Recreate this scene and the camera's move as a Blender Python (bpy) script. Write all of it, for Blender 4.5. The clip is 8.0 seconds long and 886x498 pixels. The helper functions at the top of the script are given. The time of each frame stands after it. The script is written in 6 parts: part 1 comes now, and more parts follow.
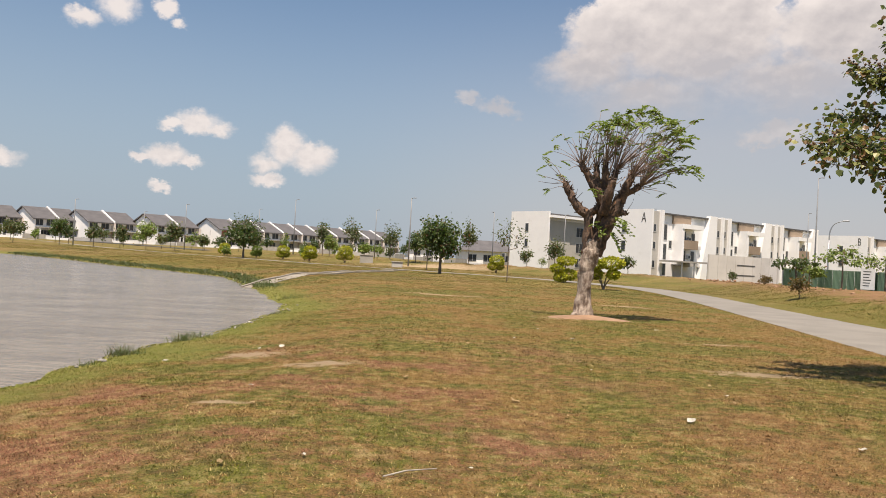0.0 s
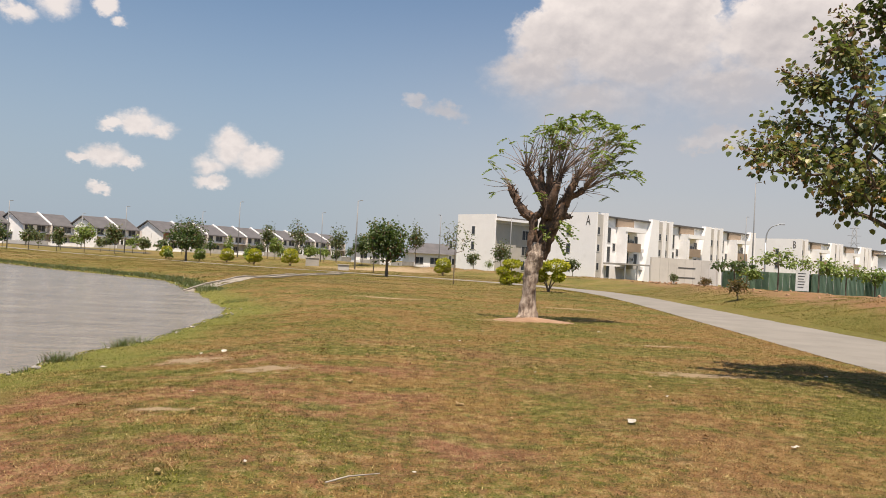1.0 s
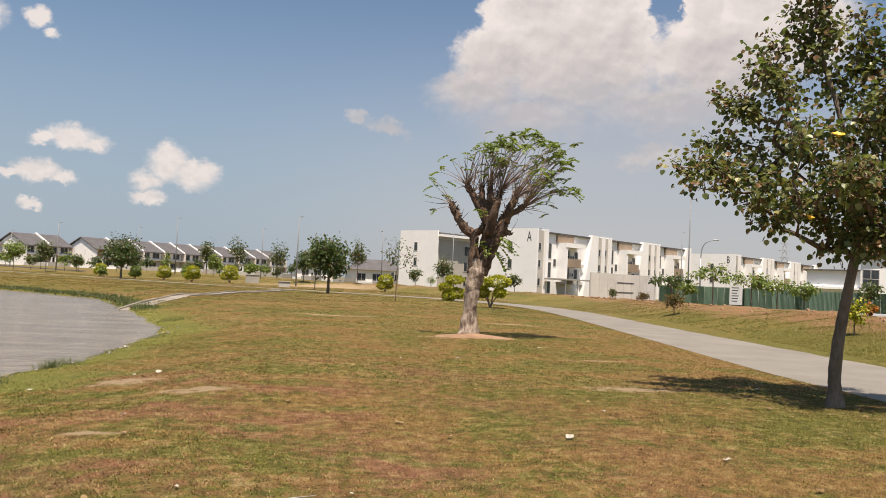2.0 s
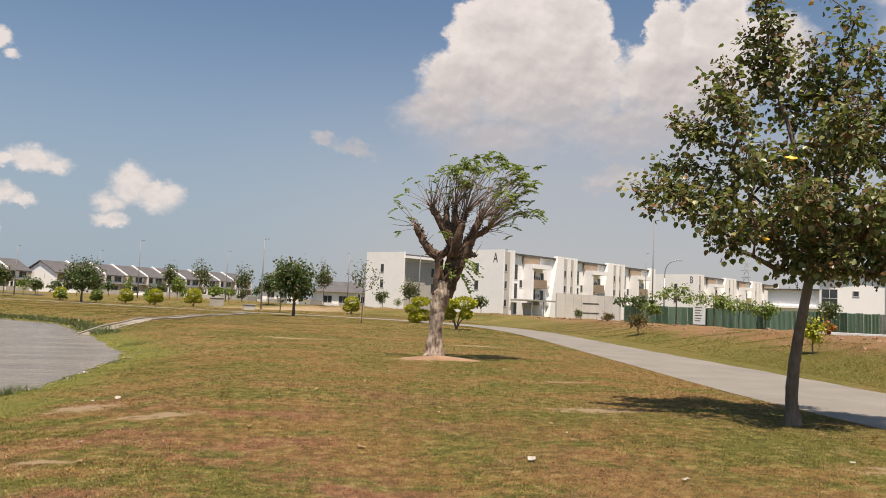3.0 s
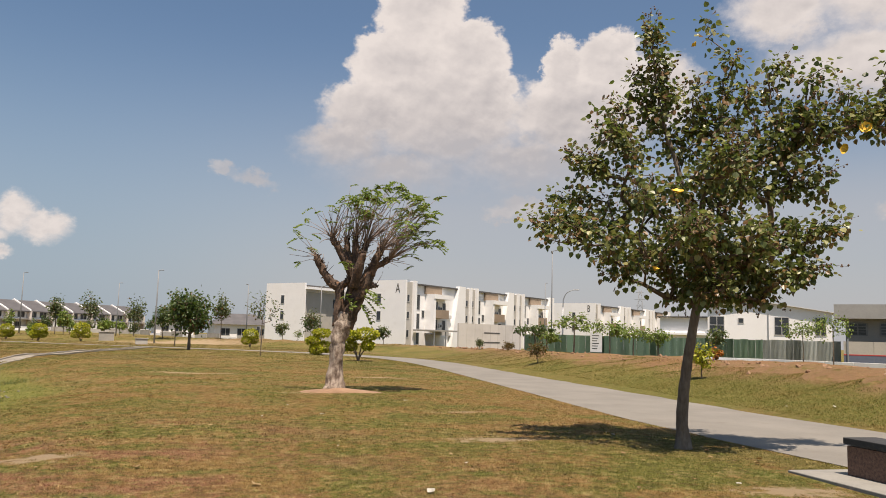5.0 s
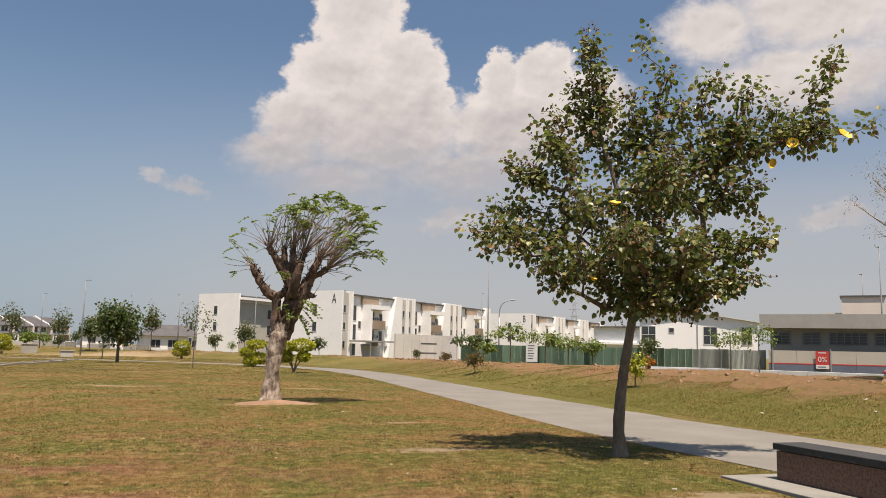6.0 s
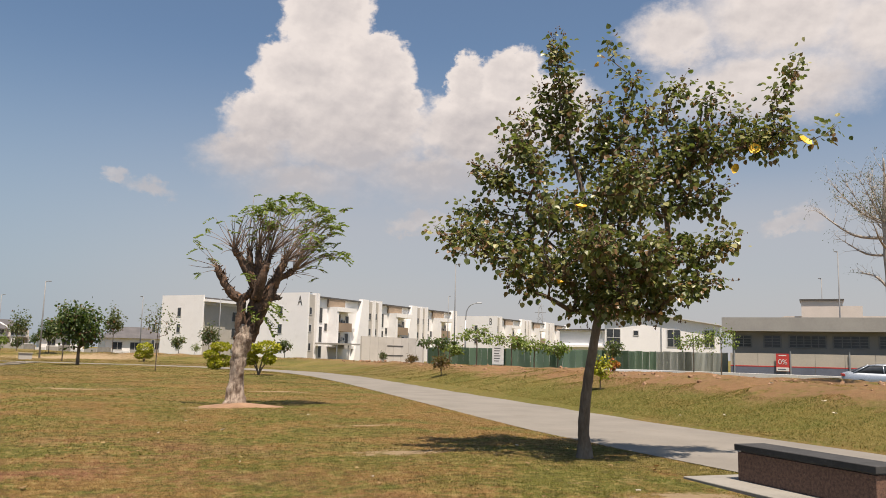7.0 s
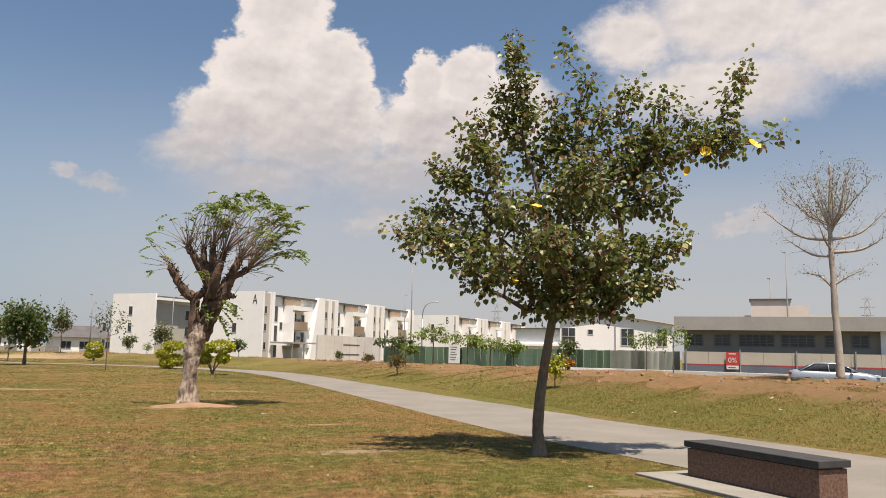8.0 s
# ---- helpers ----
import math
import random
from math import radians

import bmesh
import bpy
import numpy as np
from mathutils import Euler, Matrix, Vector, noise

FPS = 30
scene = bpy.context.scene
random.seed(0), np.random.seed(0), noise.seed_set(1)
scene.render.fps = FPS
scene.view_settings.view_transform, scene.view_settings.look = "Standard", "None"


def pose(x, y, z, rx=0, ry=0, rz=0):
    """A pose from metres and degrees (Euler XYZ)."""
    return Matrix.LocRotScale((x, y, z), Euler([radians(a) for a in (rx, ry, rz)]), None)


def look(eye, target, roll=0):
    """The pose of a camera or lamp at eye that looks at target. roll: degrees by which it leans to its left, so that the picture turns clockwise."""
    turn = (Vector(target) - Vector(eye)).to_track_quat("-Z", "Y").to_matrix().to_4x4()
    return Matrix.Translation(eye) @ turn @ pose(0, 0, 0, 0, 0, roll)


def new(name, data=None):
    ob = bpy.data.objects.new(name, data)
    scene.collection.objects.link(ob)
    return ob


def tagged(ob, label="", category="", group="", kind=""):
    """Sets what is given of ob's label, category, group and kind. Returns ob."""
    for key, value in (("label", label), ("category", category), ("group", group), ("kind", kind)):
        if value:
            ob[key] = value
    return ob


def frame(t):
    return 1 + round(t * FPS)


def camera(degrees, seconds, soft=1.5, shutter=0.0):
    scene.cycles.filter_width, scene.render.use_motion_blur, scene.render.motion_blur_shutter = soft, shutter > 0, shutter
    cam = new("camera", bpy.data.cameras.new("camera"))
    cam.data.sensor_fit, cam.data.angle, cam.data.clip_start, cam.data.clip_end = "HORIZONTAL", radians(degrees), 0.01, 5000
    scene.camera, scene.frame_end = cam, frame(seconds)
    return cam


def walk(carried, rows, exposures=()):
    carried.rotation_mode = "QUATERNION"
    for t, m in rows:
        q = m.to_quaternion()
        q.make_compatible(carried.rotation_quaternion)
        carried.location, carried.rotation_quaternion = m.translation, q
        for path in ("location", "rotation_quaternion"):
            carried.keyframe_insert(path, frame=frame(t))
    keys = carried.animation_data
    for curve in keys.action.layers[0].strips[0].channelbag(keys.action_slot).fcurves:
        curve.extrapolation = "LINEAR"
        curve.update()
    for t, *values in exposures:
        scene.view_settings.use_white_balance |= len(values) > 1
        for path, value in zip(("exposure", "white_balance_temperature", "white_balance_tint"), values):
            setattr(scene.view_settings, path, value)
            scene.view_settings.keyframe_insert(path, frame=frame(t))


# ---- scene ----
# ---- camera and its walk ----
cam = camera(57.0, 8.0, soft=0.9)
PATH = [
    (0.0, 0.001, 0.000, 1.500, -0.18, 0.58, 3.08),
    (0.5, 0.009, 0.012, 1.496, -1.98, 0.71, 3.14),
    (1.0, 0.028, -0.002, 1.511, -3.89, 0.97, 3.00),
    (1.5, 0.058, -0.007, 1.515, -6.04, 1.57, 2.82),
    (1.7, 0.060, -0.006, 1.520, -6.80, 1.80, 2.80),
    (2.8, 0.102, -0.042, 1.548, -9.87, 3.72, 2.34),
    (3.0, 0.111, -0.063, 1.549, -10.12, 3.90, 2.33),
    (3.5, 0.138, -0.085, 1.559, -11.39, 4.60, 2.30),
    (4.0, 0.166, -0.113, 1.569, -13.82, 5.75, 2.23),
    (4.2, 0.174, -0.107, 1.569, -14.13, 5.83, 2.24),
    (5.3, 0.133, -0.025, 1.545, -18.61, 6.57, 1.34),
    (5.5, 0.112, -0.022, 1.546, -19.77, 6.79, 1.29),
    (6.0, 0.102, -0.013, 1.539, -21.37, 7.12, 1.29),
    (6.5, 0.095, -0.003, 1.533, -22.39, 7.29, 1.30),
    (7.0, 0.105, -0.008, 1.535, -23.70, 7.35, 1.30),
    (7.5, 0.096, -0.029, 1.533, -25.13, 7.36, 1.33),
    (8.0, 0.099, -0.042, 1.533, -26.74, 7.34, 1.22),
]
walk(cam, [(t, pose(x, y, z, 90 + pitch, 0, yaw) @ pose(0, 0, 0, 0, 0, roll)) for t, x, y, z, yaw, pitch, roll in PATH],
     exposures=[(0.0, 0.58, 7350, 16), (1.5, 0.57, 7380, 16), (3.0, 0.47, 7400, 16), (5.5, 0.45, 7400, 16), (6.5, 0.47, 7400, 16), (8.0, 0.55, 7400, 16)])

# ---- sun and sky ----
SUN = Vector((-0.016, -0.385, 1.0)).normalized()
sun = new("sun", bpy.data.lights.new("sun", "SUN"))
sun.data.energy, sun.data.angle, sun.data.color = 4.8, radians(0.6), (1.0, 0.95, 0.87)
sun.matrix_world = look(SUN * 200, (0, 0, 0))


class Nodes:
    """Short ways to add nodes to a tree."""

    def __init__(self, tree):
        self.tree = tree

    def add(self, kind, **fields):
        n = self.tree.nodes.new(kind)
        for key, value in fields.items():
            setattr(n, key, value)
        return n

    def put(self, socket, value):
        if isinstance(value, bpy.types.NodeSocket):
            self.tree.links.new(value, socket)
        elif value is not None:
            socket.default_value = value

    def math(self, op, a, b=None, c=None, clamp=False):
        n = self.add("ShaderNodeMath", operation=op, use_clamp=clamp)
        for s, v in zip(n.inputs, (a, b, c)):
            self.put(s, v)
        return n.outputs[0]

    def smooth(self, x, lo, hi, to_lo=0.0, to_hi=1.0):
        n = self.add("ShaderNodeMapRange", interpolation_type="SMOOTHSTEP")
        for s, v in zip(n.inputs[:5], (x, lo, hi, to_lo, to_hi)):
            self.put(s, v)
        return n.outputs[0]

    def noise(self, vector, scale, detail=4.0, rough=0.55, what=0, distortion=0.0):
        n = self.add("ShaderNodeTexNoise")
        self.put(n.inputs["Vector"], vector)
        n.inputs["Scale"].default_value, n.inputs["Detail"].default_value = scale, detail
        n.inputs["Roughness"].default_value, n.inputs["Distortion"].default_value = rough, distortion
        return n.outputs[what]

    def mix(self, factor, a, b, blend="MIX"):
        n = self.add("ShaderNodeMix", data_type="RGBA", blend_type=blend)
        self.put(n.inputs[0], factor)
        for s, v in ((n.inputs[6], a), (n.inputs[7], b)):
            self.put(s, (*v, 1.0) if isinstance(v, tuple) and len(v) == 3 else v)
        return n.outputs[2]

    def xyz(self, x, y, z=0.0):
        n = self.add("ShaderNodeCombineXYZ")
        for s, v in zip(n.inputs, (x, y, z)):
            self.put(s, v)
        return n.outputs[0]


# cumulus clouds: azimuth (right of +y) and elevation of the lobe, half width, half height, all in degrees
CLOUDS = [
    (15.0, 23.0, 3.6, 4.5), (13.5, 19.0, 3.9, 3.0), (18.5, 19.6, 3.6, 2.6), (11.5, 15.8, 4.0, 2.6), (10.0, 13.2, 4.5, 2.4), (17.0, 15.0, 7.0, 5.0), (20.0, 16.5, 2.6, 3.0),
    (25.3, 18.4, 2.0, 2.5), (28.6, 18.8, 2.6, 2.9), (26.5, 15.2, 6.0, 3.6), (32.0, 17.0, 3.5, 3.2), (40.0, 21.5, 4.2, 3.0), (47.0, 22.5, 8.0, 4.0), (54.0, 20.5, 7.0, 4.0), (46.0, 17.8, 9.0, 3.4),
    (62.0, 22.0, 8.0, 5.0), (13.5, 11.5, 7.0, 2.4), (23.0, 12.0, 8.0, 3.2),
]
SMALL_CLOUDS = [
    (-22.3, 14.9, 1.6, 1.3), (-24.4, 13.9, 1.4, 0.8), (-19.4, 15.2, 1.1, 0.75), (-18.5, 14.3, 0.6, 0.5), (-17.0, 8.2, 2.0, 1.05), (-15.6, 7.8, 1.2, 0.6), (-18.7, 7.9, 1.0, 0.5),
    (-18.9, 5.9, 1.9, 0.95), (-17.4, 5.5, 1.2, 0.6), (-20.3, 5.6, 1.0, 0.5), (-11.1, 7.0, 1.6, 1.7), (-9.4, 6.4, 2.1, 1.35), (-12.4, 5.8, 1.5, 1.0), (-12.2, 4.7, 1.5, 0.5),
    (-19.1, 3.8, 0.9, 0.4), (-28.6, 4.7, 1.6, 0.8), (1.4, 10.9, 0.9, 0.65), (3.6, 10.5, 2.2, 0.8), (22.2, 9.3, 2.2, 1.1), (20.8, 8.8, 1.6, 0.8), (47.0, 8.9, 2.6, 0.75), (48.2, 9.4, 1.4, 0.8),
]


def make_sky():
    world = bpy.data.worlds.new("world")
    scene.world = world
    world.use_nodes = True
    world.node_tree.nodes.clear()
    k = Nodes(world.node_tree)
    sky = k.add("ShaderNodeTexSky", sky_type="NISHITA", sun_disc=False, sun_elevation=math.asin(SUN.z),
                sun_rotation=math.atan2(SUN.x, SUN.y), air_density=1.0, dust_density=1.6, ozone_density=2.4, altitude=50.0)
    spot = k.add("ShaderNodeTexCoord").outputs["Generated"]
    part_of = k.add("ShaderNodeSeparateXYZ")
    k.put(part_of.inputs[0], spot)
    x, y, z = part_of.outputs
    az = k.math("MULTIPLY", k.math("ARCTAN2", x, y), 57.2958)
    el = k.math("MULTIPLY", k.math("ARCSINE", z), 57.2958)
    flat = k.xyz(k.math("MULTIPLY", az, 0.1), k.math("MULTIPLY", el, 0.13))
    warp = k.add("ShaderNodeSeparateColor")
    k.put(warp.inputs[0], k.noise(flat, 2.6, 9.0, 0.62, 1))
    fine = k.add("ShaderNodeSeparateColor")
    k.put(fine.inputs[0], k.noise(flat, 9.0, 6.0, 0.6, 1))
    crisp = k.add("ShaderNodeSeparateColor")
    k.put(crisp.inputs[0], k.noise(flat, 27.0, 5.0, 0.6, 1))
    size = k.smooth(az, -6.0, 4.0, 0.9, 3.0)
    lines = []
    for axis, base in ((0, az), (1, el)):
        moved = k.math("MULTIPLY_ADD", k.math("SUBTRACT", warp.outputs[axis], 0.5), size, base)
        moved = k.math("MULTIPLY_ADD", k.math("SUBTRACT", fine.outputs[axis], 0.5), k.smooth(az, -6.0, 4.0, 1.25, 1.7), moved)
        lines.append(k.math("MULTIPLY_ADD", k.math("SUBTRACT", crisp.outputs[axis], 0.5), 0.45, moved))
    az2, el2 = lines
    fields = []
    for group in (CLOUDS, SMALL_CLOUDS):
        total = None
        for a, e, ra, re in group:
            u = k.math("MULTIPLY_ADD", az2, 1 / ra, -a / ra)
            v = k.math("MULTIPLY_ADD", el2, 1 / re, -e / re)
            lobe = k.math("SUBTRACT", 1.0, k.math("SQRT", k.math("MULTIPLY_ADD", v, v, k.math("MULTIPLY", u, u))))
            total = lobe if total is None else k.math("SMOOTH_MAX", total, lobe, 0.12)
        fields.append(total)
    field, small = fields
    soft = k.smooth(k.math("MULTIPLY_ADD", warp.outputs[2], 5.0, el), 11.0, 21.0, 1.0, 0.2)
    soft = k.math("ADD", soft, k.smooth(az, 28.0, 38.0, 0.0, 0.4))
    cover = k.smooth(field, 0.0, soft)
    # puffs lit from above: the height field of the billows against itself a little lower
    above, below = [k.noise(k.xyz(k.math("MULTIPLY_ADD", az, 0.1, da), k.math("MULTIPLY_ADD", el, 0.13, de)), 2.6, 5.0, 0.5) for da, de in ((0.0, 0.0), (0.02, -0.05))]
    relief = k.math("MULTIPLY", k.math("SUBTRACT", above, below), 2.2)
    puff = k.math("SUBTRACT", 0.42, k.math("ABSOLUTE", k.math("MULTIPLY_ADD", fine.outputs[2], 2.0, -1.0)))
    relief = k.math("MULTIPLY_ADD", puff, k.smooth(az, -6.0, 4.0, 0.75, 0.25), relief)
    body = k.math("ADD", k.smooth(k.math("MULTIPLY_ADD", warp.outputs[2], 7.0, el), 14.0, 24.5, 0.05, 0.72), k.smooth(az, -2.0, -7.0, 0.0, 0.6))
    rim = k.math("MULTIPLY", k.smooth(field, 0.5, 0.08, 0.0, 0.3), k.smooth(el, 11.0, 17.0))
    lit = k.math("ADD", k.math("ADD", body, rim), relief, clamp=True)
    lit = k.math("SUBTRACT", lit, k.smooth(field, 0.3, 0.9, 0.0, 0.22), clamp=True)
    white = k.mix(lit, (4.45, 4.5, 4.8), (6.9, 6.85, 6.95))
    thin = k.math("MULTIPLY", cover, k.smooth(k.math("MULTIPLY_ADD", warp.outputs[0], 6.0, el), 10.0, 18.5, 0.25, 0.96))
    thin = k.math("MAXIMUM", thin, k.math("MULTIPLY", k.smooth(small, 0.0, k.smooth(warp.outputs[2], 0.3, 0.7, 0.9, 0.35)), k.smooth(az, -4.0, 0.0, 0.9, 0.6)))
    # veil of haze towards the horizon and under the great cloud
    veil = k.math("MULTIPLY", k.smooth(el, 22.0, 0.0, 0.04, 1.0), 0.86)
    under = k.math("MULTIPLY", k.math("MULTIPLY", k.smooth(az, 0.0, 12.0), k.smooth(el, 17.0, 8.0)), 0.72)
    base = k.mix(k.math("MAXIMUM", veil, under), k.mix(1.0, sky.outputs[0], (0.74, 0.93, 1.02), "MULTIPLY"), k.mix(k.smooth(az, -12.0, 16.0), (2.95, 3.85, 4.9), (4.1, 4.42, 4.95)))
    back = k.add("ShaderNodeBackground")
    k.put(back.inputs["Color"], k.mix(thin, base, white))
    back.inputs["Strength"].default_value = 0.082
    k.put(k.add("ShaderNodeOutputWorld").inputs["Surface"], back.outputs[0])


make_sky()

# ---- materials ----


def material(name, light, dark, scale=3.0, fine=40.0, rough=0.8, bump=0.25, spots=0.0, third=None, stretch=(1, 1, 1), metal=0.0, vary=0.0, depth=0.01):
    """A surface with a broad and a fine variation between two colours, stains of a third, and relief."""
    m = bpy.data.materials.new(name)
    m.use_nodes = True
    k = Nodes(m.node_tree)
    skin = m.node_tree.nodes["Principled BSDF"]
    place = k.add("ShaderNodeMapping")
    place.inputs["Scale"].default_value = stretch
    k.put(place.inputs["Vector"], k.add("ShaderNodeTexCoord").outputs["Object"])
    broad = k.noise(place.outputs[0], scale, 5.0, 0.6)
    grain = k.noise(place.outputs[0], fine, 4.0, 0.65)
    both = k.math("ADD", k.math("MULTIPLY", broad, 0.6), k.math("MULTIPLY", grain, 0.4))
    if vary:
        chance = k.add("ShaderNodeObjectInfo").outputs["Random"]
        both = k.math("ADD", both, k.math("MULTIPLY", k.math("SUBTRACT", chance, 0.5), vary))
    colour = k.mix(k.smooth(both, 0.36, 0.64), dark, light)
    if third:
        colour = k.mix(k.math("MULTIPLY", k.smooth(k.noise(place.outputs[0], scale * 2.3, 6.0, 0.7), 0.55, 0.68), spots), colour, third)
    k.put(skin.inputs["Base Color"], colour)
    k.put(skin.inputs["Roughness"], k.smooth(grain, 0.2, 0.8, max(0.02, rough - 0.1), min(1.0, rough + 0.1)))
    skin.inputs["Metallic"].default_value = metal
    if bump:
        b = k.add("ShaderNodeBump")
        b.inputs["Strength"].default_value, b.inputs["Distance"].default_value = bump, depth
        k.put(b.inputs["Height"], grain)
        k.put(skin.inputs["Normal"], b.outputs[0])
    return m


def leafy(name, shades, dead=(0.16, 0.075, 0.03), dead_share=0.06, rough=0.45, through_light=0.38):
    """Leaves: each one takes its own shade."""
    m = bpy.data.materials.new(name)
    m.use_nodes = True
    k = Nodes(m.node_tree)
    skin = m.node_tree.nodes["Principled BSDF"]
    chance = k.add("ShaderNodeNewGeometry").outputs["Random Per Island"]
    ramp = k.add("ShaderNodeValToRGB")
    k.put(ramp.inputs[0], chance)
    marks = ramp.color_ramp.elements
    marks[0].color, marks[1].color = (*shades[0], 1), (*shades[-1], 1)
    marks[0].position, marks[1].position = 0.0, 1.0 - dead_share - 0.02
    for n, s in enumerate(shades[1:-1]):
        marks.new((n + 1) / (len(shades) - 1) * (0.98 - dead_share)).color = (*s, 1)
    marks.new(1.0 - dead_share).color = (*dead, 1)
    tone = k.noise(k.add("ShaderNodeTexCoord").outputs["Object"], 1.3, 3.0)
    colour = k.mix(k.smooth(tone, 0.3, 0.7, 0.0, 0.45), ramp.outputs[0], (0.5, 0.5, 0.5), "MULTIPLY")
    k.put(skin.inputs["Base Color"], colour)
    skin.inputs["Roughness"].default_value = rough
    shine = k.add("ShaderNodeBsdfTranslucent")
    k.put(shine.inputs[0], k.mix(0.5, colour, (0.16, 0.24, 0.03)))
    mixed = k.add("ShaderNodeMixShader")
    mixed.inputs[0].default_value = through_light
    k.put(mixed.inputs[1], skin.outputs[0])
    k.put(mixed.inputs[2], shine.outputs[0])
    k.put(m.node_tree.nodes["Material Output"].inputs["Surface"], mixed.outputs[0])
    return m


def turf(name, blades):
    """Dry tropical lawn: green, olive and red-brown patches, straw and bare sand; blades: for the upright grass on it."""
    m = bpy.data.materials.new(name)
    m.use_nodes = True
    k = Nodes(m.node_tree)
    skin = m.node_tree.nodes["Principled BSDF"]
    spot = k.add("ShaderNodeTexCoord").outputs["Object"]
    at = k.add("ShaderNodeSeparateXYZ")
    k.put(at.inputs[0], spot)
    broad = k.noise(spot, 0.16, 5.0, 0.62)
    mid = k.noise(spot, 0.75, 5.0, 0.65)
    fine = k.noise(spot, 9.0, 5.0, 0.7)
    grit = k.noise(spot, 55.0, 3.0, 0.7)
    mixed = k.math("ADD", k.math("MULTIPLY", broad, 0.5), k.math("MULTIPLY", mid, 0.5))
    mixed = k.math("ADD", mixed, k.math("MULTIPLY", k.math("SUBTRACT", fine, 0.5), 0.42))
    colour = k.mix(k.smooth(mixed, 0.45, 0.55), (0.120, 0.128, 0.016), (0.27, 0.150, 0.050))
    # red-brown dead growth, most of it between the water and the open lawn
    red_zone = k.math("MULTIPLY", k.smooth(at.outputs[0], 4.5, 0.5), k.smooth(at.outputs[1], 17.0, 11.0))
    red = k.math("MULTIPLY", k.smooth(k.math("ADD", k.noise(spot, 0.42, 5.0, 0.65), k.math("MULTIPLY", fine, 0.25)), 0.56, 0.74), k.math("MULTIPLY_ADD", red_zone, 0.78, 0.22))
    colour = k.mix(red, colour, (0.29, 0.118, 0.072))
    straw = k.smooth(k.math("ADD", k.noise(spot, 1.1, 6.0, 0.72), k.math("MULTIPLY", fine, 0.3)), 0.72, 0.86)
    colour = k.mix(k.math("MULTIPLY", straw, 0.7), colour, (0.36, 0.265, 0.13))
    speck = k.smooth(grit, 0.35, 0.70)
    clump = k.noise(spot, 5.0, 4.0, 0.7)
    tuft = k.smooth(k.math("ADD", k.noise(spot, 0.8, 4.0, 0.6), k.math("MULTIPLY", fine, 0.2)), 0.68, 0.78)
    colour = k.mix(k.math("MULTIPLY", tuft, 0.8), colour, (0.095, 0.135, 0.015))
    colour = k.mix(k.smooth(clump, 0.56, 0.36, 0.0, 0.75), colour, (0.40, 0.40, 0.32), "MULTIPLY")
    colour = k.mix(k.smooth(clump, 0.52, 0.70, 0.0, 0.62), colour, (0.42, 0.33, 0.14))
    lush = k.smooth(at.outputs[2], -0.2, -0.40)
    colour = k.mix(k.math("MULTIPLY", lush, k.smooth(mid, 0.3, 0.55, 0.3, 0.9)), colour, (0.16, 0.185, 0.032))
    # the bank and the far lawn are greener
    slope = k.math("MULTIPLY", k.smooth(at.outputs[0], 11.5, 14.0), k.smooth(at.outputs[2], 0.85, 0.45))
    colour = k.mix(k.math("MAXIMUM", k.math("MULTIPLY", slope, 0.7), k.smooth(at.outputs[1], 35.0, 70.0, 0.0, 0.4)), colour, (0.135, 0.135, 0.024))
    # far off the tufts run together into streaks and blotches
    blot = k.noise(spot, 0.16, 9.0, 0.82)
    colour = k.mix(k.math("MULTIPLY", k.smooth(blot, 0.55, 0.38), k.smooth(at.outputs[1], 24.0, 45.0, 0.0, 0.75)), colour, (0.50, 0.55, 0.42), "MULTIPLY")
    colour = k.mix(k.math("MULTIPLY", k.smooth(blot, 0.54, 0.68), k.smooth(at.outputs[1], 24.0, 45.0, 0.0, 0.5)), colour, (0.34, 0.24, 0.12))
    worn = k.math("MULTIPLY", k.smooth(k.noise(spot, 0.07, 5.0, 0.7), 0.46, 0.62), k.smooth(at.outputs[1], 35.0, 60.0, 0.0, 0.7))
    colour = k.mix(worn, colour, (0.19, 0.115, 0.055))
    if blades:
        chance = k.add("ShaderNodeNewGeometry").outputs["Random Per Island"]
        colour = k.mix(k.smooth(chance, 0.6, 1.0, 0.0, 0.65), colour, (0.54, 0.42, 0.19))
        colour = k.mix(k.smooth(chance, 0.35, 0.0, 0.0, 0.7), colour, (0.055, 0.07, 0.016))
    else:
        colour = k.mix(k.math("MULTIPLY", speck, 0.35), colour, (0.33, 0.25, 0.115))
        colour = k.mix(k.smooth(grit, 0.52, 0.36, 0.0, 0.7), colour, (0.05, 0.05, 0.018))
        # bare sand: worn places with ragged rims
        ragged = k.math("MULTIPLY", k.math("SUBTRACT", k.noise(spot, 3.2, 7.0, 0.75), 0.5), 4.2)
        for x, y, rx, ry in BARE:
            u, v = k.math("MULTIPLY_ADD", at.outputs[0], 1 / rx, -x / rx), k.math("MULTIPLY_ADD", at.outputs[1], 1 / ry, -y / ry)
            r = k.math("ADD", k.math("SQRT", k.math("MULTIPLY_ADD", u, u, k.math("MULTIPLY", v, v))), ragged)
            colour = k.mix(k.smooth(r, 1.0, 0.45, 0.0, 0.9), colour, (0.36, 0.265, 0.165))
        # the bank behind the footpath: dug, reddish earth along its crest
        dug = k.math("MULTIPLY", k.smooth(k.math("MULTIPLY_ADD", k.noise(spot, 0.5, 6.0, 0.7), 0.9, at.outputs[2]), 0.88, 1.2), k.smooth(k.noise(spot, 1.6, 6.0, 0.75), 0.34, 0.52))
        colour = k.mix(k.math("MULTIPLY", dug, k.smooth(at.outputs[1], 150.0, 90.0, 0.0, 0.75)), colour, (0.26, 0.145, 0.082))
        mud = k.smooth(at.outputs[2], -0.55, -0.62)
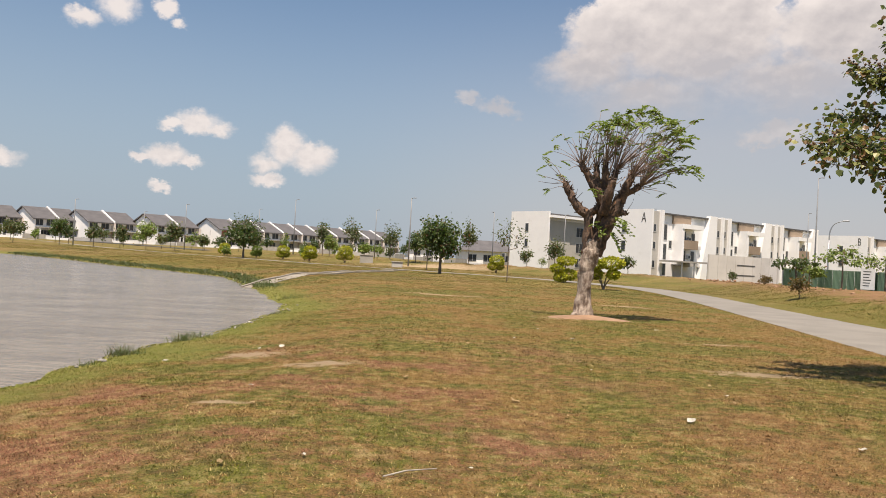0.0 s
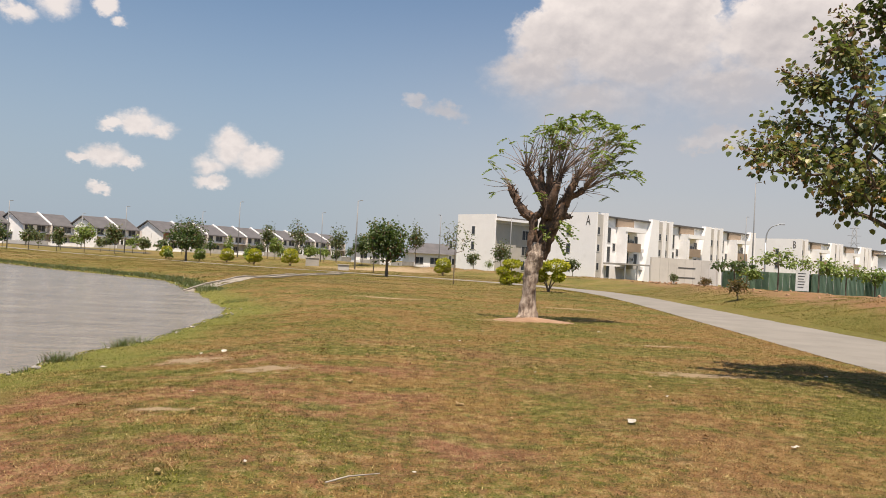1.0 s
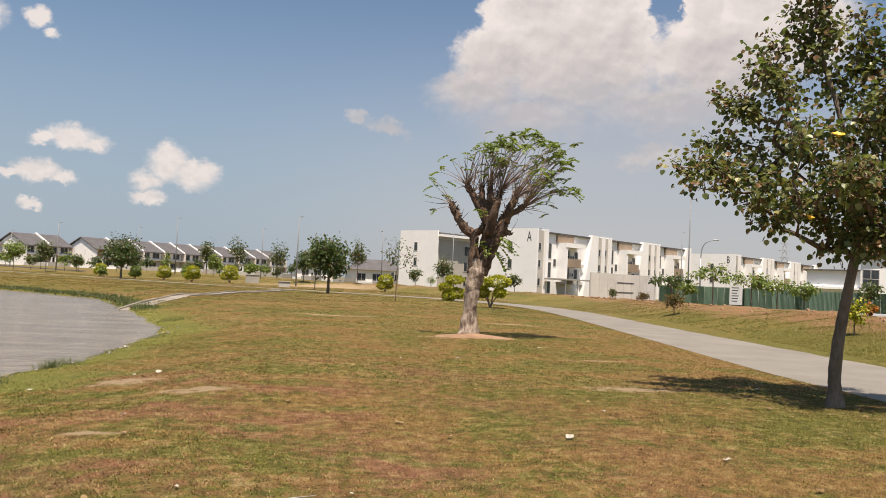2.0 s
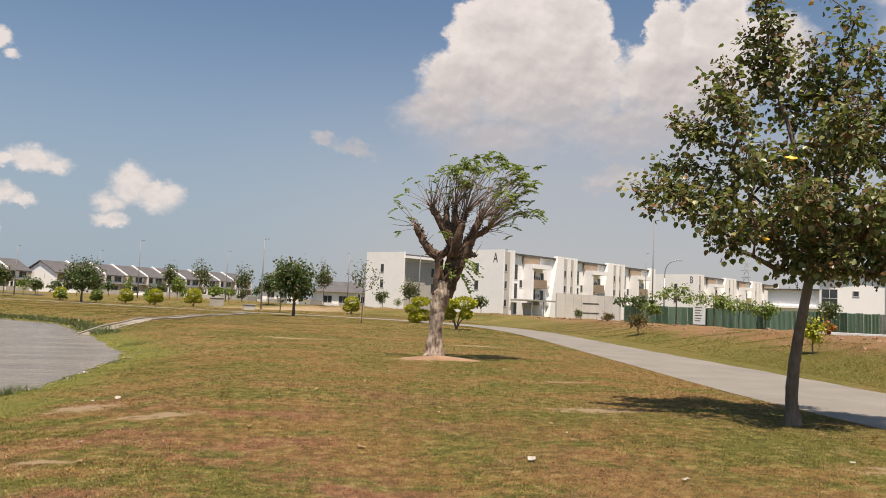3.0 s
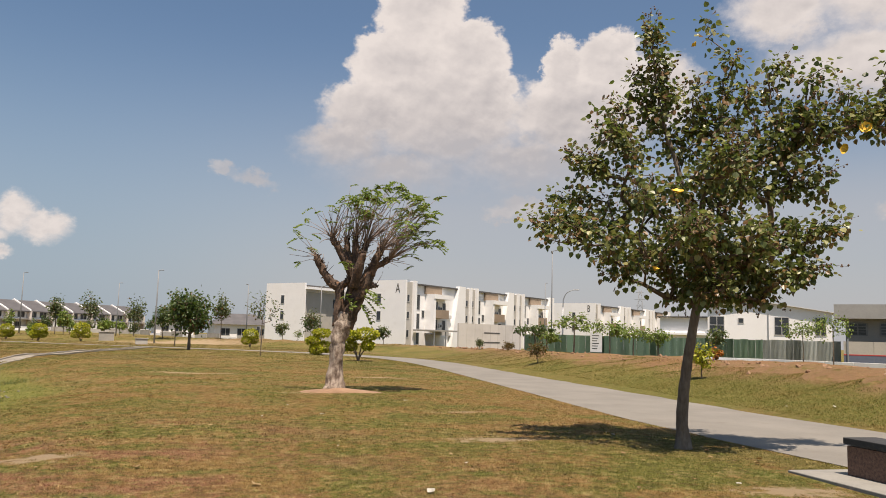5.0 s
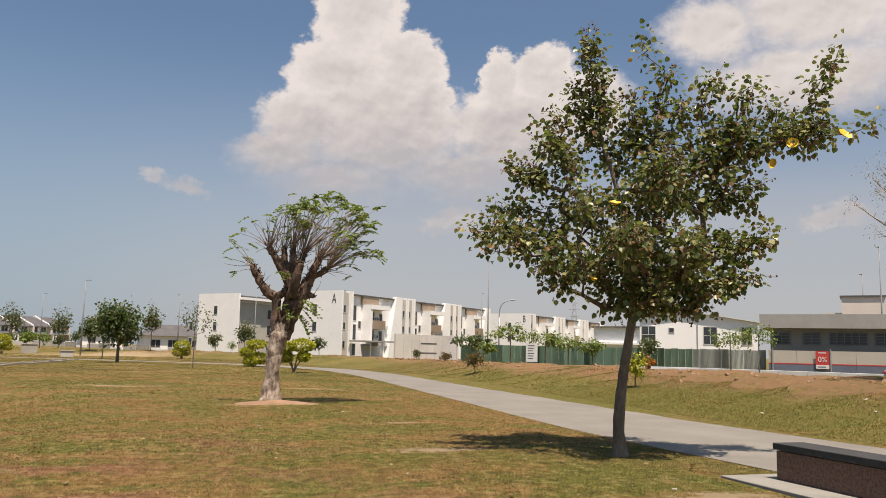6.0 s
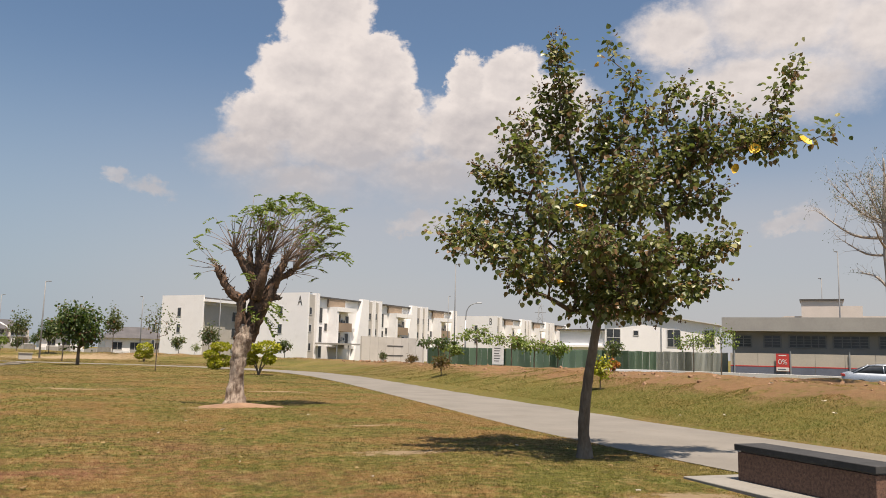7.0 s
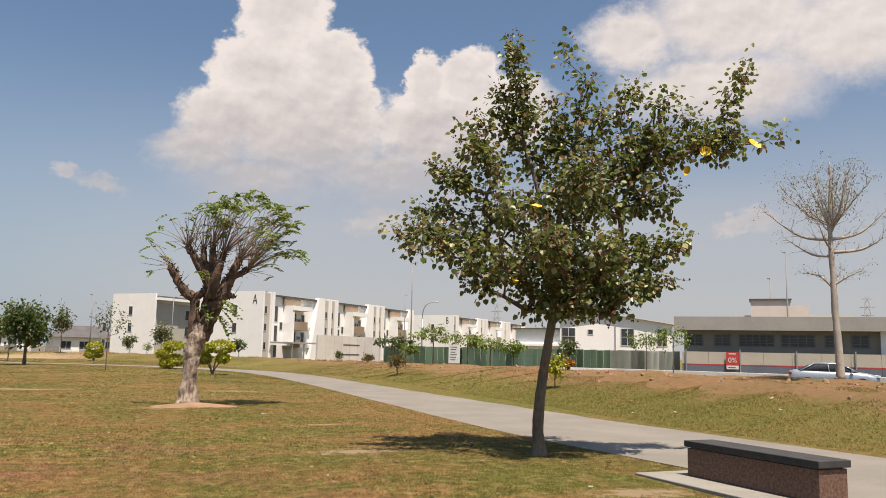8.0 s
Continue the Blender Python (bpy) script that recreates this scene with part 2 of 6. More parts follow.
        colour = k.mix(mud, colour, (0.10, 0.085, 0.06))
        bump = k.add("ShaderNodeBump")
        bump.inputs["Strength"].default_value, bump.inputs["Distance"].default_value = 0.9, 0.05
        k.put(bump.inputs["Height"], k.math("ADD", grit, fine))
        k.put(skin.inputs["Normal"], bump.outputs[0])
    k.put(skin.inputs["Base Color"], colour)
    skin.inputs["Roughness"].default_value = 0.95
    skin.inputs["Specular IOR Level"].default_value = 0.15
    return m


# worn places in the lawn: centre and half sizes in metres
BARE = [(-2.85, 12.7, 0.6, 0.5), (-1.5, 10.95, 0.6, 0.38), (-2.0, 112.0, 12.0, 7.0), (-2.15, 8.1, 0.35, 0.14), (6.5, 7.5, 0.8, 0.4), (4.0, 22.5, 1.3, 0.8), (5.9, 16.8, 0.7, 0.2),
        (4.9, 12.3, 0.9, 0.4), (0.3, 33.0, 1.8, 0.5), (7.0, 31.0, 1.5, 0.4)]


def make_water():
    m = bpy.data.materials.new("lake_water")
    m.use_nodes = True
    k = Nodes(m.node_tree)
    skin = m.node_tree.nodes["Principled BSDF"]
    spot = k.add("ShaderNodeMapping")
    spot.inputs["Scale"].default_value = (0.75, 2.2, 1.0)
    k.put(spot.inputs["Vector"], k.add("ShaderNodeTexCoord").outputs["Object"])
    k.put(skin.inputs["Base Color"], k.mix(k.smooth(k.noise(spot.outputs[0], 0.35, 6.0, 0.7), 0.3, 0.7), (0.155, 0.132, 0.11), (0.235, 0.205, 0.168)))
    skin.inputs["Roughness"].default_value, skin.inputs["IOR"].default_value = 0.2, 1.33
    b = k.add("ShaderNodeBump")
    b.inputs["Strength"].default_value, b.inputs["Distance"].default_value = 1.0, 0.14
    k.put(b.inputs["Height"], k.math("ADD", k.noise(spot.outputs[0], 2.6, 4.0, 0.65), k.math("MULTIPLY", k.noise(spot.outputs[0], 0.6, 3.0), 0.9)))
    k.put(skin.inputs["Normal"], b.outputs[0])
    return m


M_TURF, M_BLADES, M_WATER = turf("dry_turf", False), turf("grass_blades", True), make_water()
M_PATH = material("path_concrete", (0.225, 0.205, 0.175), (0.170, 0.155, 0.132), 0.5, 22.0, 0.9, 0.2, 0.6, (0.175, 0.15, 0.12))
M_CONC = material("pale_concrete", (0.38, 0.355, 0.315), (0.28, 0.262, 0.232), 0.8, 18.0, 0.9, 0.2, 0.6, (0.26, 0.24, 0.21))
M_WHITE = material("white_render", (0.85, 0.84, 0.825), (0.80, 0.79, 0.775), 0.4, 6.0, 0.85, 0.1, 0.25, (0.66, 0.64, 0.60))
M_GREYWALL = material("grey_render", (0.47, 0.445, 0.405), (0.41, 0.39, 0.355), 0.5, 6.0, 0.85, 0.1, 0.3, (0.30, 0.285, 0.265))
M_BROWNWALL = material("brown_render", (0.32, 0.24, 0.17), (0.26, 0.195, 0.14), 0.5, 6.0, 0.85, 0.1)
M_ROOF = material("dark_roof_tiles", (0.115, 0.107, 0.108), (0.078, 0.074, 0.075), 0.6, 9.0, 0.75, 0.3)
M_ROOFEDGE = material("dark_fascia", (0.10, 0.095, 0.09), (0.07, 0.065, 0.062), 1.0, 9.0, 0.6, 0.1)
M_GLASS = material("dark_window_glass", (0.05, 0.055, 0.06), (0.03, 0.035, 0.04), 0.7, 4.0, 0.12, 0.0)
M_FRAME = material("window_frame_paint", (0.55, 0.54, 0.52), (0.45, 0.44, 0.43), 1.0, 9.0, 0.5, 0.0)
M_HOARD = material("green_hoarding", (0.18, 0.275, 0.185), (0.135, 0.22, 0.145), 0.5, 8.0, 0.65, 0.1, 0.4, (0.15, 0.20, 0.14), vary=0.35)
M_HOARDGREY = material("weathered_hoarding", (0.50, 0.53, 0.49), (0.42, 0.45, 0.41), 0.5, 8.0, 0.65, 0.1, vary=0.35)
M_STEEL = material("galvanised_steel", (0.42, 0.43, 0.44), (0.33, 0.34, 0.35), 2.0, 30.0, 0.45, 0.05, metal=0.6)
M_BARK = material("grey_brown_bark", (0.20, 0.155, 0.115), (0.095, 0.07, 0.05), 3.5, 22.0, 0.95, 0.9, 0.6, (0.27, 0.22, 0.175), stretch=(1.0, 1.0, 0.35), depth=0.03)
M_BARKPALE = material("flaking_pale_bark", (0.50, 0.41, 0.33), (0.13, 0.085, 0.06), 7.0, 16.0, 0.95, 1.0, 0.9, (0.10, 0.06, 0.042), stretch=(1.0, 1.0, 0.45), depth=0.06)
M_TWIG = material("brown_twig", (0.17, 0.115, 0.075), (0.09, 0.062, 0.045), 4.0, 30.0, 0.9, 0.2)
M_PALEBARK = material("pale_smooth_bark", (0.42, 0.38, 0.33), (0.28, 0.245, 0.21), 3.0, 20.0, 0.9, 0.4, 0.4, (0.20, 0.17, 0.14))
L_HIBISCUS = leafy("dark_heart_leaves", [(0.055, 0.078, 0.024), (0.10, 0.13, 0.036), (0.20, 0.22, 0.065), (0.44, 0.41, 0.18)], dead=(0.22, 0.12, 0.05), dead_share=0.2, rough=0.38)
L_FRESH = leafy("feathery_green_leaves", [(0.13, 0.20, 0.035), (0.20, 0.28, 0.05), (0.30, 0.36, 0.09)], dead_share=0.03)
L_DARK = leafy("deep_green_leaves", [(0.04, 0.075, 0.02), (0.06, 0.105, 0.026), (0.09, 0.13, 0.034)], dead_share=0.04)
L_DULL = leafy("dull_green_leaves", [(0.075, 0.105, 0.035), (0.11, 0.14, 0.05), (0.16, 0.18, 0.07)], dead_share=0.1)
L_YELLOW = leafy("yellow_green_leaves", [(0.26, 0.30, 0.025), (0.48, 0.47, 0.03), (0.66, 0.60, 0.045)], dead_share=0.02)
L_RUST = leafy("rusty_leaves", [(0.10, 0.10, 0.03), (0.17, 0.10, 0.035), (0.22, 0.09, 0.03)], dead_share=0.15)

# ---- building helpers ----


def mesh_of(name, bm, mat):
    me = bpy.data.meshes.new(name)
    bm.to_mesh(me)
    bm.free()
    me.materials.append(mat)
    return me


def part(name, bm, mat, parent, label=""):
    """Links a bmesh as one mesh object under a thing or a part."""
    ob = new(name, bm if isinstance(bm, bpy.types.Mesh) else mesh_of(name, bm, mat))
    ob.parent = parent
    return tagged(ob, label)


def thing(name, m, label, category, group="", kind=""):
    ob = new(name)
    ob.empty_display_size = 0.2
    ob.matrix_basis = m
    return tagged(ob, label, category, group, kind)


def solid(name, bm, mat, m, label, category, group="", kind=""):
    ob = new(name, mesh_of(name, bm, mat))
    ob.matrix_basis = m
    return tagged(ob, label, category, group, kind)


def block(*boxes, bevel=0.0):
    """A bmesh of boxes, each (x0, x1, y0, y1, z0, z1)."""
    bm = bmesh.new()
    for x0, x1, y0, y1, z0, z1 in boxes:
        v = [bm.verts.new(p) for p in ((x0, y0, z0), (x1, y0, z0), (x1, y1, z0), (x0, y1, z0), (x0, y0, z1), (x1, y0, z1), (x1, y1, z1), (x0, y1, z1))]
        for f in ((3, 2, 1, 0), (4, 5, 6, 7), (0, 1, 5, 4), (1, 2, 6, 5), (2, 3, 7, 6), (3, 0, 4, 7)):
            bm.faces.new([v[i] for i in f])
    if bevel:
        bmesh.ops.bevel(bm, geom=bm.edges[:], offset=bevel, segments=2, affect="EDGES", profile=0.5)
    return bm


def prism(outline, y0, y1):
    """A bmesh of an outline of (x, z), drawn out from y0 to y1."""
    bm = bmesh.new()
    a, b = [bm.verts.new((x, y0, z)) for x, z in outline], [bm.verts.new((x, y1, z)) for x, z in outline]
    bm.faces.new(a)
    bm.faces.new(b[::-1])
    for i in range(len(a)):
        j = (i + 1) % len(a)
        bm.faces.new((a[j], a[i], b[i], b[j]))
    bmesh.ops.recalc_face_normals(bm, faces=bm.faces[:])
    return bm


def tube(bm, points, radii, seg=6, rough=0.0, rng=None):
    """A round, tapering limb along points, added to bm."""
    points = [Vector(p) for p in points]
    rings, side = [], None
    for i, p in enumerate(points):
        way = (points[min(i + 1, len(points) - 1)] - points[max(i - 1, 0)]).normalized()
        side = (side or Vector((1, 0.1, 0))).cross(way)
        side = way.cross(side).normalized() if side.length > 1e-4 else way.orthogonal().normalized()
        other = way.cross(side)
        ring = []
        for s in range(seg):
            a = 2 * math.pi * s / seg
            r = radii[i] * (1 + (rng.uniform(-rough, rough) if rough else 0))
            ring.append(bm.verts.new(p + (side * math.cos(a) + other * math.sin(a)) * r))
        rings.append(ring)
    for a, b in zip(rings, rings[1:]):
        for s in range(seg):
            bm.faces.new((a[s], a[(s + 1) % seg], b[(s + 1) % seg], b[s])).smooth = True
    bm.faces.new(rings[-1])
    bm.faces.new(rings[0][::-1])
    return bm


def smooth_line(points, radii, steps):
    """A Catmull-Rom line through points with radii, cut into steps for each span."""
    points, out, rr = [Vector(p) for p in points], [], []
    for i in range(len(points) - 1):
        a, b, c, d = points[max(i - 1, 0)], points[i], points[i + 1], points[min(i + 2, len(points) - 1)]
        for s in range(steps):
            t = s / steps
            out.append(0.5 * (2 * b + (c - a) * t + (2 * a - 5 * b + 4 * c - d) * t * t + (3 * b - a - 3 * c + d) * t ** 3))
            rr.append(radii[i] + (radii[i + 1] - radii[i]) * t)
    return out + [points[-1]], rr + [radii[-1]]


def gnarled(bm, amount, scale, seed=0.0):
    """Lumps and hollows on a limb."""
    bm.normal_update()
    for v in bm.verts:
        n = noise.noise(v.co * scale + Vector((seed, 1.7, 0))) + 0.5 * noise.noise(v.co * scale * 2.7 + Vector((seed, 9.1, 0)))
        v.co += v.normal * n * amount
    return bm


HEART = np.array([(0, 0, 0), (0.46, 0.22, 0.07), (0.40, 0.62, 0.06), (0, 1.0, -0.08), (-0.40, 0.62, 0.06), (-0.46, 0.22, 0.07)])
BLADE = np.array([(0, 0, 0), (0.20, 0.3, 0.04), (0.17, 0.7, 0.03), (0, 1.0, -0.06), (-0.17, 0.7, 0.03), (-0.20, 0.3, 0.04)])


def leaf_mesh(name, mat, spots, ways, sizes, shape, rng):
    """One mesh of folded leaves, each from its spot along its way."""
    spots, ways, sizes = np.asarray(spots), np.asarray(ways), np.asarray(sizes)
    ways = ways / np.linalg.norm(ways, axis=1, keepdims=True)
    side = np.cross(ways, rng.normal(size=ways.shape) * 0.55 + np.array([0, 0, 1.0]))
    side /= np.linalg.norm(side, axis=1, keepdims=True) + 1e-9
    above = np.cross(side, ways)
    n = len(spots)
    v = spots[:, None] + sizes[:, None, None] * (shape[None, :, :1] * side[:, None] + shape[None, :, 1:2] * ways[:, None] + shape[None, :, 2:] * above[:, None])
    base = np.arange(n)[:, None] * 6
    faces = np.concatenate([base + np.array([0, 1, 2, 3]), base + np.array([0, 3, 4, 5])])
    me = bpy.data.meshes.new(name)
    me.from_pydata(v.reshape(-1, 3).tolist(), [], faces.tolist())
    me.materials.append(mat)
    return me


def grow(trunk, targets, rng, step=0.28, sag=0.12, near=None):
    """Branches from a trunk (points) to every target: nodes and each one's parent."""
    nodes = [Vector(p) for p in trunk]
    parent = [i - 1 for i in range(len(nodes))]
    first = near if near is not None else len(nodes) // 2
    root = nodes[first]
    for t in sorted((Vector(p) for p in targets), key=lambda p: (p - root).length):
        arr = np.array([tuple(n) for n in nodes[first:]])
        gap = np.linalg.norm(arr - np.array(t), axis=1)
        cost = gap + 0.9 * np.maximum(0, arr[:, 2] - t.z + 0.25 * gap)
        i = int(np.argmin(cost)) + first
        a, reach = nodes[i], float(gap[i - first])
        count = max(1, int(reach / step))
        for s in range(1, count + 1):
            u = s / count
            p = a.lerp(t, u) + Vector((0, 0, -sag * math.sin(math.pi * u) * reach))
            if s < count:
                p += Vector(rng.normal(size=3) * step * 0.16)
            parent.append(i)
            nodes.append(p)
            i = len(nodes) - 1
    return nodes, parent


def limbs(nodes, parent, skip, tip=0.006, power=0.46, most=0.1, seg=5):
    """A bmesh of the branches of grow(), thick by what they carry."""
    load = [0] * len(nodes)
    for i in range(len(nodes)):
        load[i] += 1
    for i in range(len(nodes) - 1, 0, -1):
        if parent[i] >= 0:
            load[parent[i]] += load[i]
    bm = bmesh.new()
    for i in range(skip, len(nodes)):
        p = parent[i]
        if p < 0:
            continue
        r1 = min(most, tip * load[i] ** power)
        r0 = min(most, tip * load[p] ** power) if p >= skip else r1 * 1.15
        tube(bm, [nodes[p], nodes[i]], [min(r0, r1 * 1.6), r1], seg if r1 > 0.02 else 4)
    return bm


def in_lobes(lobes, count, rng, rim=0.0, gap=-0.16):
    """Points spread through ellipsoids (x, y, z, rx, ry, rz), by their volume; rim: keep off the core."""
    weight = np.array([l[3] * l[4] * l[5] for l in lobes]) ** 0.8
    out = []
    while len(out) < count:
        l = lobes[rng.choice(len(lobes), p=weight / weight.sum())]
        d = rng.normal(size=3)
        d *= (rim + (1 - rim) * rng.random()) ** 0.45 / np.linalg.norm(d)
        p = np.array(l[:3]) + d * l[3:]
        if noise.noise(Vector(p * 1.1) + Vector((7, 3, 1))) > gap:
            out.append(p)
    return out


def foliage(name, mat, tips, per, spread, size, rng, shape=BLADE, droop=0.5):
    spots, ways, sizes = [], [], []
    for t in tips:
        for _ in range(per):
            d = rng.normal(size=3)
            spots.append(np.array(t) + d * spread * 0.5)
            ways.append(d + np.array([0, 0, -droop * 2]))
            sizes.append(size * rng.uniform(0.65, 1.25))
    return leaf_mesh(name, mat, spots, ways, sizes, shape, rng)


# ---- the lie of the land ----
WATER = -0.55
SHORE = [(-6.6, -30), (-5.9, 0), (-5.65, 10.5), (-5.6, 12.3), (-5.5, 14.5), (-5.2, 17.2), (-4.95, 20.6), (-5.2, 28), (-8.6, 39), (-14, 53), (-19.5, 59), (-26, 65), (-35.7, 76), (-44, 83),
         (-80, 104), (-150, 110), (-190, 40), (-150, -60), (-60, -70)]
WAY = [(10.5, -40, 4.3), (10.6, 0, 4.3), (10.8, 10, 4.3), (11.0, 15, 4.2), (12.3, 25, 4.0), (14.1, 38, 4.0), (15.2, 50, 3.8), (14.8, 60, 3.4), (11.5, 70, 3.2), (5.5, 77.5, 3.0),
       (-3, 84, 2.8), (-13, 92, 2.6), (-30, 110, 2.6), (-56, 138, 2.6), (-112, 208, 2.6), (-190, 300, 2.6)]
CREST = [(19.5, -60, 0.95), (19.5, 16, 0.95), (20.6, 30, 0.88), (22, 42, 0.82), (24.5, 62, 0.68), (26, 80, 0.60), (22, 100, 0.65), (8, 116, 0.75), (-14, 128, 0.6), (-40, 150, 0.5)]


def nearest_on(line, x, y):
    """Distance to a line, its values there and the side (left is positive), for arrays."""
    best, value, side = np.full(x.shape, 1e9), np.zeros(x.shape), np.zeros(x.shape)
    for a, b in zip(line, line[1:]):
        dx, dy = b[0] - a[0], b[1] - a[1]
        t = np.clip(((x - a[0]) * dx + (y - a[1]) * dy) / (dx * dx + dy * dy), 0, 1)
        d = np.hypot(x - a[0] - t * dx, y - a[1] - t * dy)
        closer = d < best
        best = np.where(closer, d, best)
        side = np.where(closer, np.sign(dx * (y - a[1]) - dy * (x - a[0])), side)
        if len(a) > 2:
            value = np.where(closer, a[2] + t * (b[2] - a[2]), value)
    return best, value, side


def inside(ring, x, y):
    result = np.zeros(x.shape, bool)
    for (x0, y0), (x1, y1) in zip(ring, ring[1:] + ring[:1]):
        if y0 != y1:
            result ^= ((y0 > y) != (y1 > y)) & (x < (x1 - x0) * (y - y0) / (y1 - y0) + x0)
    return result


def step01(v):
    v = np.clip(v, 0, 1)
    return v * v * (3 - 2 * v)


def height(x, y):
    """The ground's height at arrays x, y."""
    x, y = np.asarray(x, float), np.asarray(y, float)
    r = np.hypot(x, y)
    z = 1.2 * step01((r - 120) / 180) * step01((30 - x) / 40)
    lake, _, _ = nearest_on(SHORE + SHORE[:1], x, y)
    wet = inside(SHORE, x, y)
    jag = 0.14 * np.sin(y * 1.3) * np.sin(x * 0.7 + y * 0.31) + 0.08 * np.sin(y * 3.7 + x)
    depth = np.where(wet, -lake, lake) + jag
    z = z - 0.48 * np.clip((4.6 - depth) / 4.6, 0, 1) ** 1.3 - 1.0 * step01((0.15 - depth) / 1.2)
    crest, high, side = nearest_on(CREST, x, y)
    bank = np.where(side > 0, step01((7.2 - crest) / 6.4), step01((13.0 - crest) / 10.0))
    lumps = 0.09 * np.sin(x * 1.7 + y * 0.6) * np.sin(y * 0.9) + 0.06 * np.sin(y * 2.3 + x * 0.4)
    z = z + (high + lumps) * bank - np.where(side > 0, 0, 0.0 * step01((crest - 8) / 6) * step01((100 - r) / 30))
    track, wide, _ = nearest_on(WAY, x, y)
    calm = step01((track - wide / 2) / 2.0)
    z = z + calm * (0.035 * np.sin(x * 0.8 + 1) * np.sin(y * 0.55) * step01(r / 6) + 0.02 * np.sin(x * 1.9) * np.cos(y * 1.4))
    return z - 0.05 * step01((wide / 2 - 0.02 - track) / 0.35)


def ground_at(x, y):
    return float(height(np.array([x]), np.array([y]))[0])


def sheet(name, xs, ys, zs, mat):
    n, m = len(xs), len(ys)
    gx, gy = np.meshgrid(xs, ys)
    me = bpy.data.meshes.new(name)
    i = (np.arange(m - 1)[:, None] * n + np.arange(n - 1)[None]).ravel()
    me.from_pydata(np.stack([gx, gy, zs(gx, gy)], -1).reshape(-1, 3).tolist(), [], np.stack([i, i + 1, i + n + 1, i + n], 1).tolist())
    me.shade_smooth()
    me.materials.append(mat)
    return new(name, me)


def spread_lines(lo, fine_lo, fine_hi, hi, fine):
    """Grid lines: close between fine_lo and fine_hi, wider and wider outside."""
    line, gap = list(np.arange(fine_lo, fine_hi, fine)), fine
    while line[-1] < hi:
        gap *= 1.11
        line.append(line[-1] + gap)
    gap = fine
    while line[0] > lo:
        gap *= 1.11
        line.insert(0, line[0] - gap)
    return np.array(line)


tagged(sheet("ground", spread_lines(-2600, -12, 27, 2600, 0.4), spread_lines(-2600, 0, 60, 2600, 0.4), height, M_TURF),
       "dry mown lawn with green, straw and reddish patches", "lawn", kind="structure")
lake_x, lake_y = np.linspace(-230, 4, 30), np.linspace(-90, 130, 30)
tagged(sheet("water", lake_x, lake_y, lambda x, y: np.full(x.shape, WATER), M_WATER), "still murky grey-brown lake water with small ripples", "lake", kind="structure")


def strip(name, line, mat, lift, thick, label, category, kind="structure", step=1.0):
    """A paved strip of given widths along a line, lying on the ground."""
    pts, wid = smooth_line([(a[0], a[1], 0) for a in line], [a[2] for a in line], 8)
    bm, last = bmesh.new(), None
    for i, p in enumerate(pts):
        way = (pts[min(i + 1, len(pts) - 1)] - pts[max(i - 1, 0)]).normalized()
        out = Vector((way.y, -way.x, 0))
        z = ground_at(p.x, p.y) + lift
        row = []
        for s, dz in ((-0.5, -thick), (-0.5, 0), (0, 0.012), (0.5, 0), (0.5, -thick)):
            q = p + out * s * wid[i]
            row.append(bm.verts.new((q.x, q.y, z + dz)))
        if last:
            for a, b, c, d in zip(last, last[1:], row, row[1:]):
                bm.faces.new((a, c, d, b))
        last = row
    bmesh.ops.recalc_face_normals(bm, faces=bm.faces[:])
    return solid(name, bm, mat, Matrix(), label, category, kind=kind)


strip("path", WAY, M_PATH, 0.05, 0.12, "pale grey concrete footpath curving across the lawn", "path")
ROAD = [(42, -90, 9), (38, 0, 9), (38, 25, 9), (42, 45, 9), (50, 66, 9), (52, 90, 9), (40, 112, 9), (10, 132, 8), (-30, 158, 8), (-110, 225, 8), (-200, 330, 8)]
M_ROAD = material("asphalt", (0.07, 0.068, 0.065), (0.045, 0.044, 0.043), 0.4, 25.0, 0.9, 0.3)
strip("road", ROAD, M_ROAD, 0.05, 0.15, "dark asphalt road behind the grassy bank", "road")

# ---- trees ----


def tree_frame(name, x, y, label, turn=0.0, sink=0.05, group="", category="tree"):
    return thing(name, pose(x, y, ground_at(x, y) - sink, 0, 0, turn), label, category, group)


def pod_mesh(name, mat, spots, sizes):
    """Small dry pods, eight faces each, as one mesh."""
    corner = np.array([(1, 0, 0), (0, 1, 0), (-1, 0, 0), (0, -1, 0), (0, 0, 1.2), (0, 0, -1.2)])
    v = np.asarray(spots)[:, None] + corner[None] * np.asarray(sizes)[:, None, None]
    side = np.array([(0, 1, 4), (1, 2, 4), (2, 3, 4), (3, 0, 4), (1, 0, 5), (2, 1, 5), (3, 2, 5), (0, 3, 5)])
    me = bpy.data.meshes.new(name)
    me.from_pydata(v.reshape(-1, 3).tolist(), [], (np.arange(len(v))[:, None, None] * 6 + side[None]).reshape(-1, 3).tolist())
    me.materials.append(mat)
    return me


# boughs of the hibiscus: height at which each leaves the trunk, its end (x, y, z), leafy reach at its root and at its end, clusters
BOUGHS = [(2.5, -2.35, -0.2, 3.6, 0.50, 0.16, 58), (2.4, -1.75, -1.0, 3.3, 0.5, 0.2, 46), (3.0, -1.7, 0.2, 4.7, 0.45, 0.13, 48), (2.8, -2.0, 0.7, 4.1, 0.45, 0.16, 40),
          (3.6, -1.05, 0.0, 5.65, 0.42, 0.11, 46), (3.4, -1.15, -0.7, 4.95, 0.45, 0.15, 42), (4.6, -0.36, 0.0, 6.85, 0.36, 0.10, 54), (4.4, -0.62, 0.1, 6.0, 0.34, 0.1, 34)]
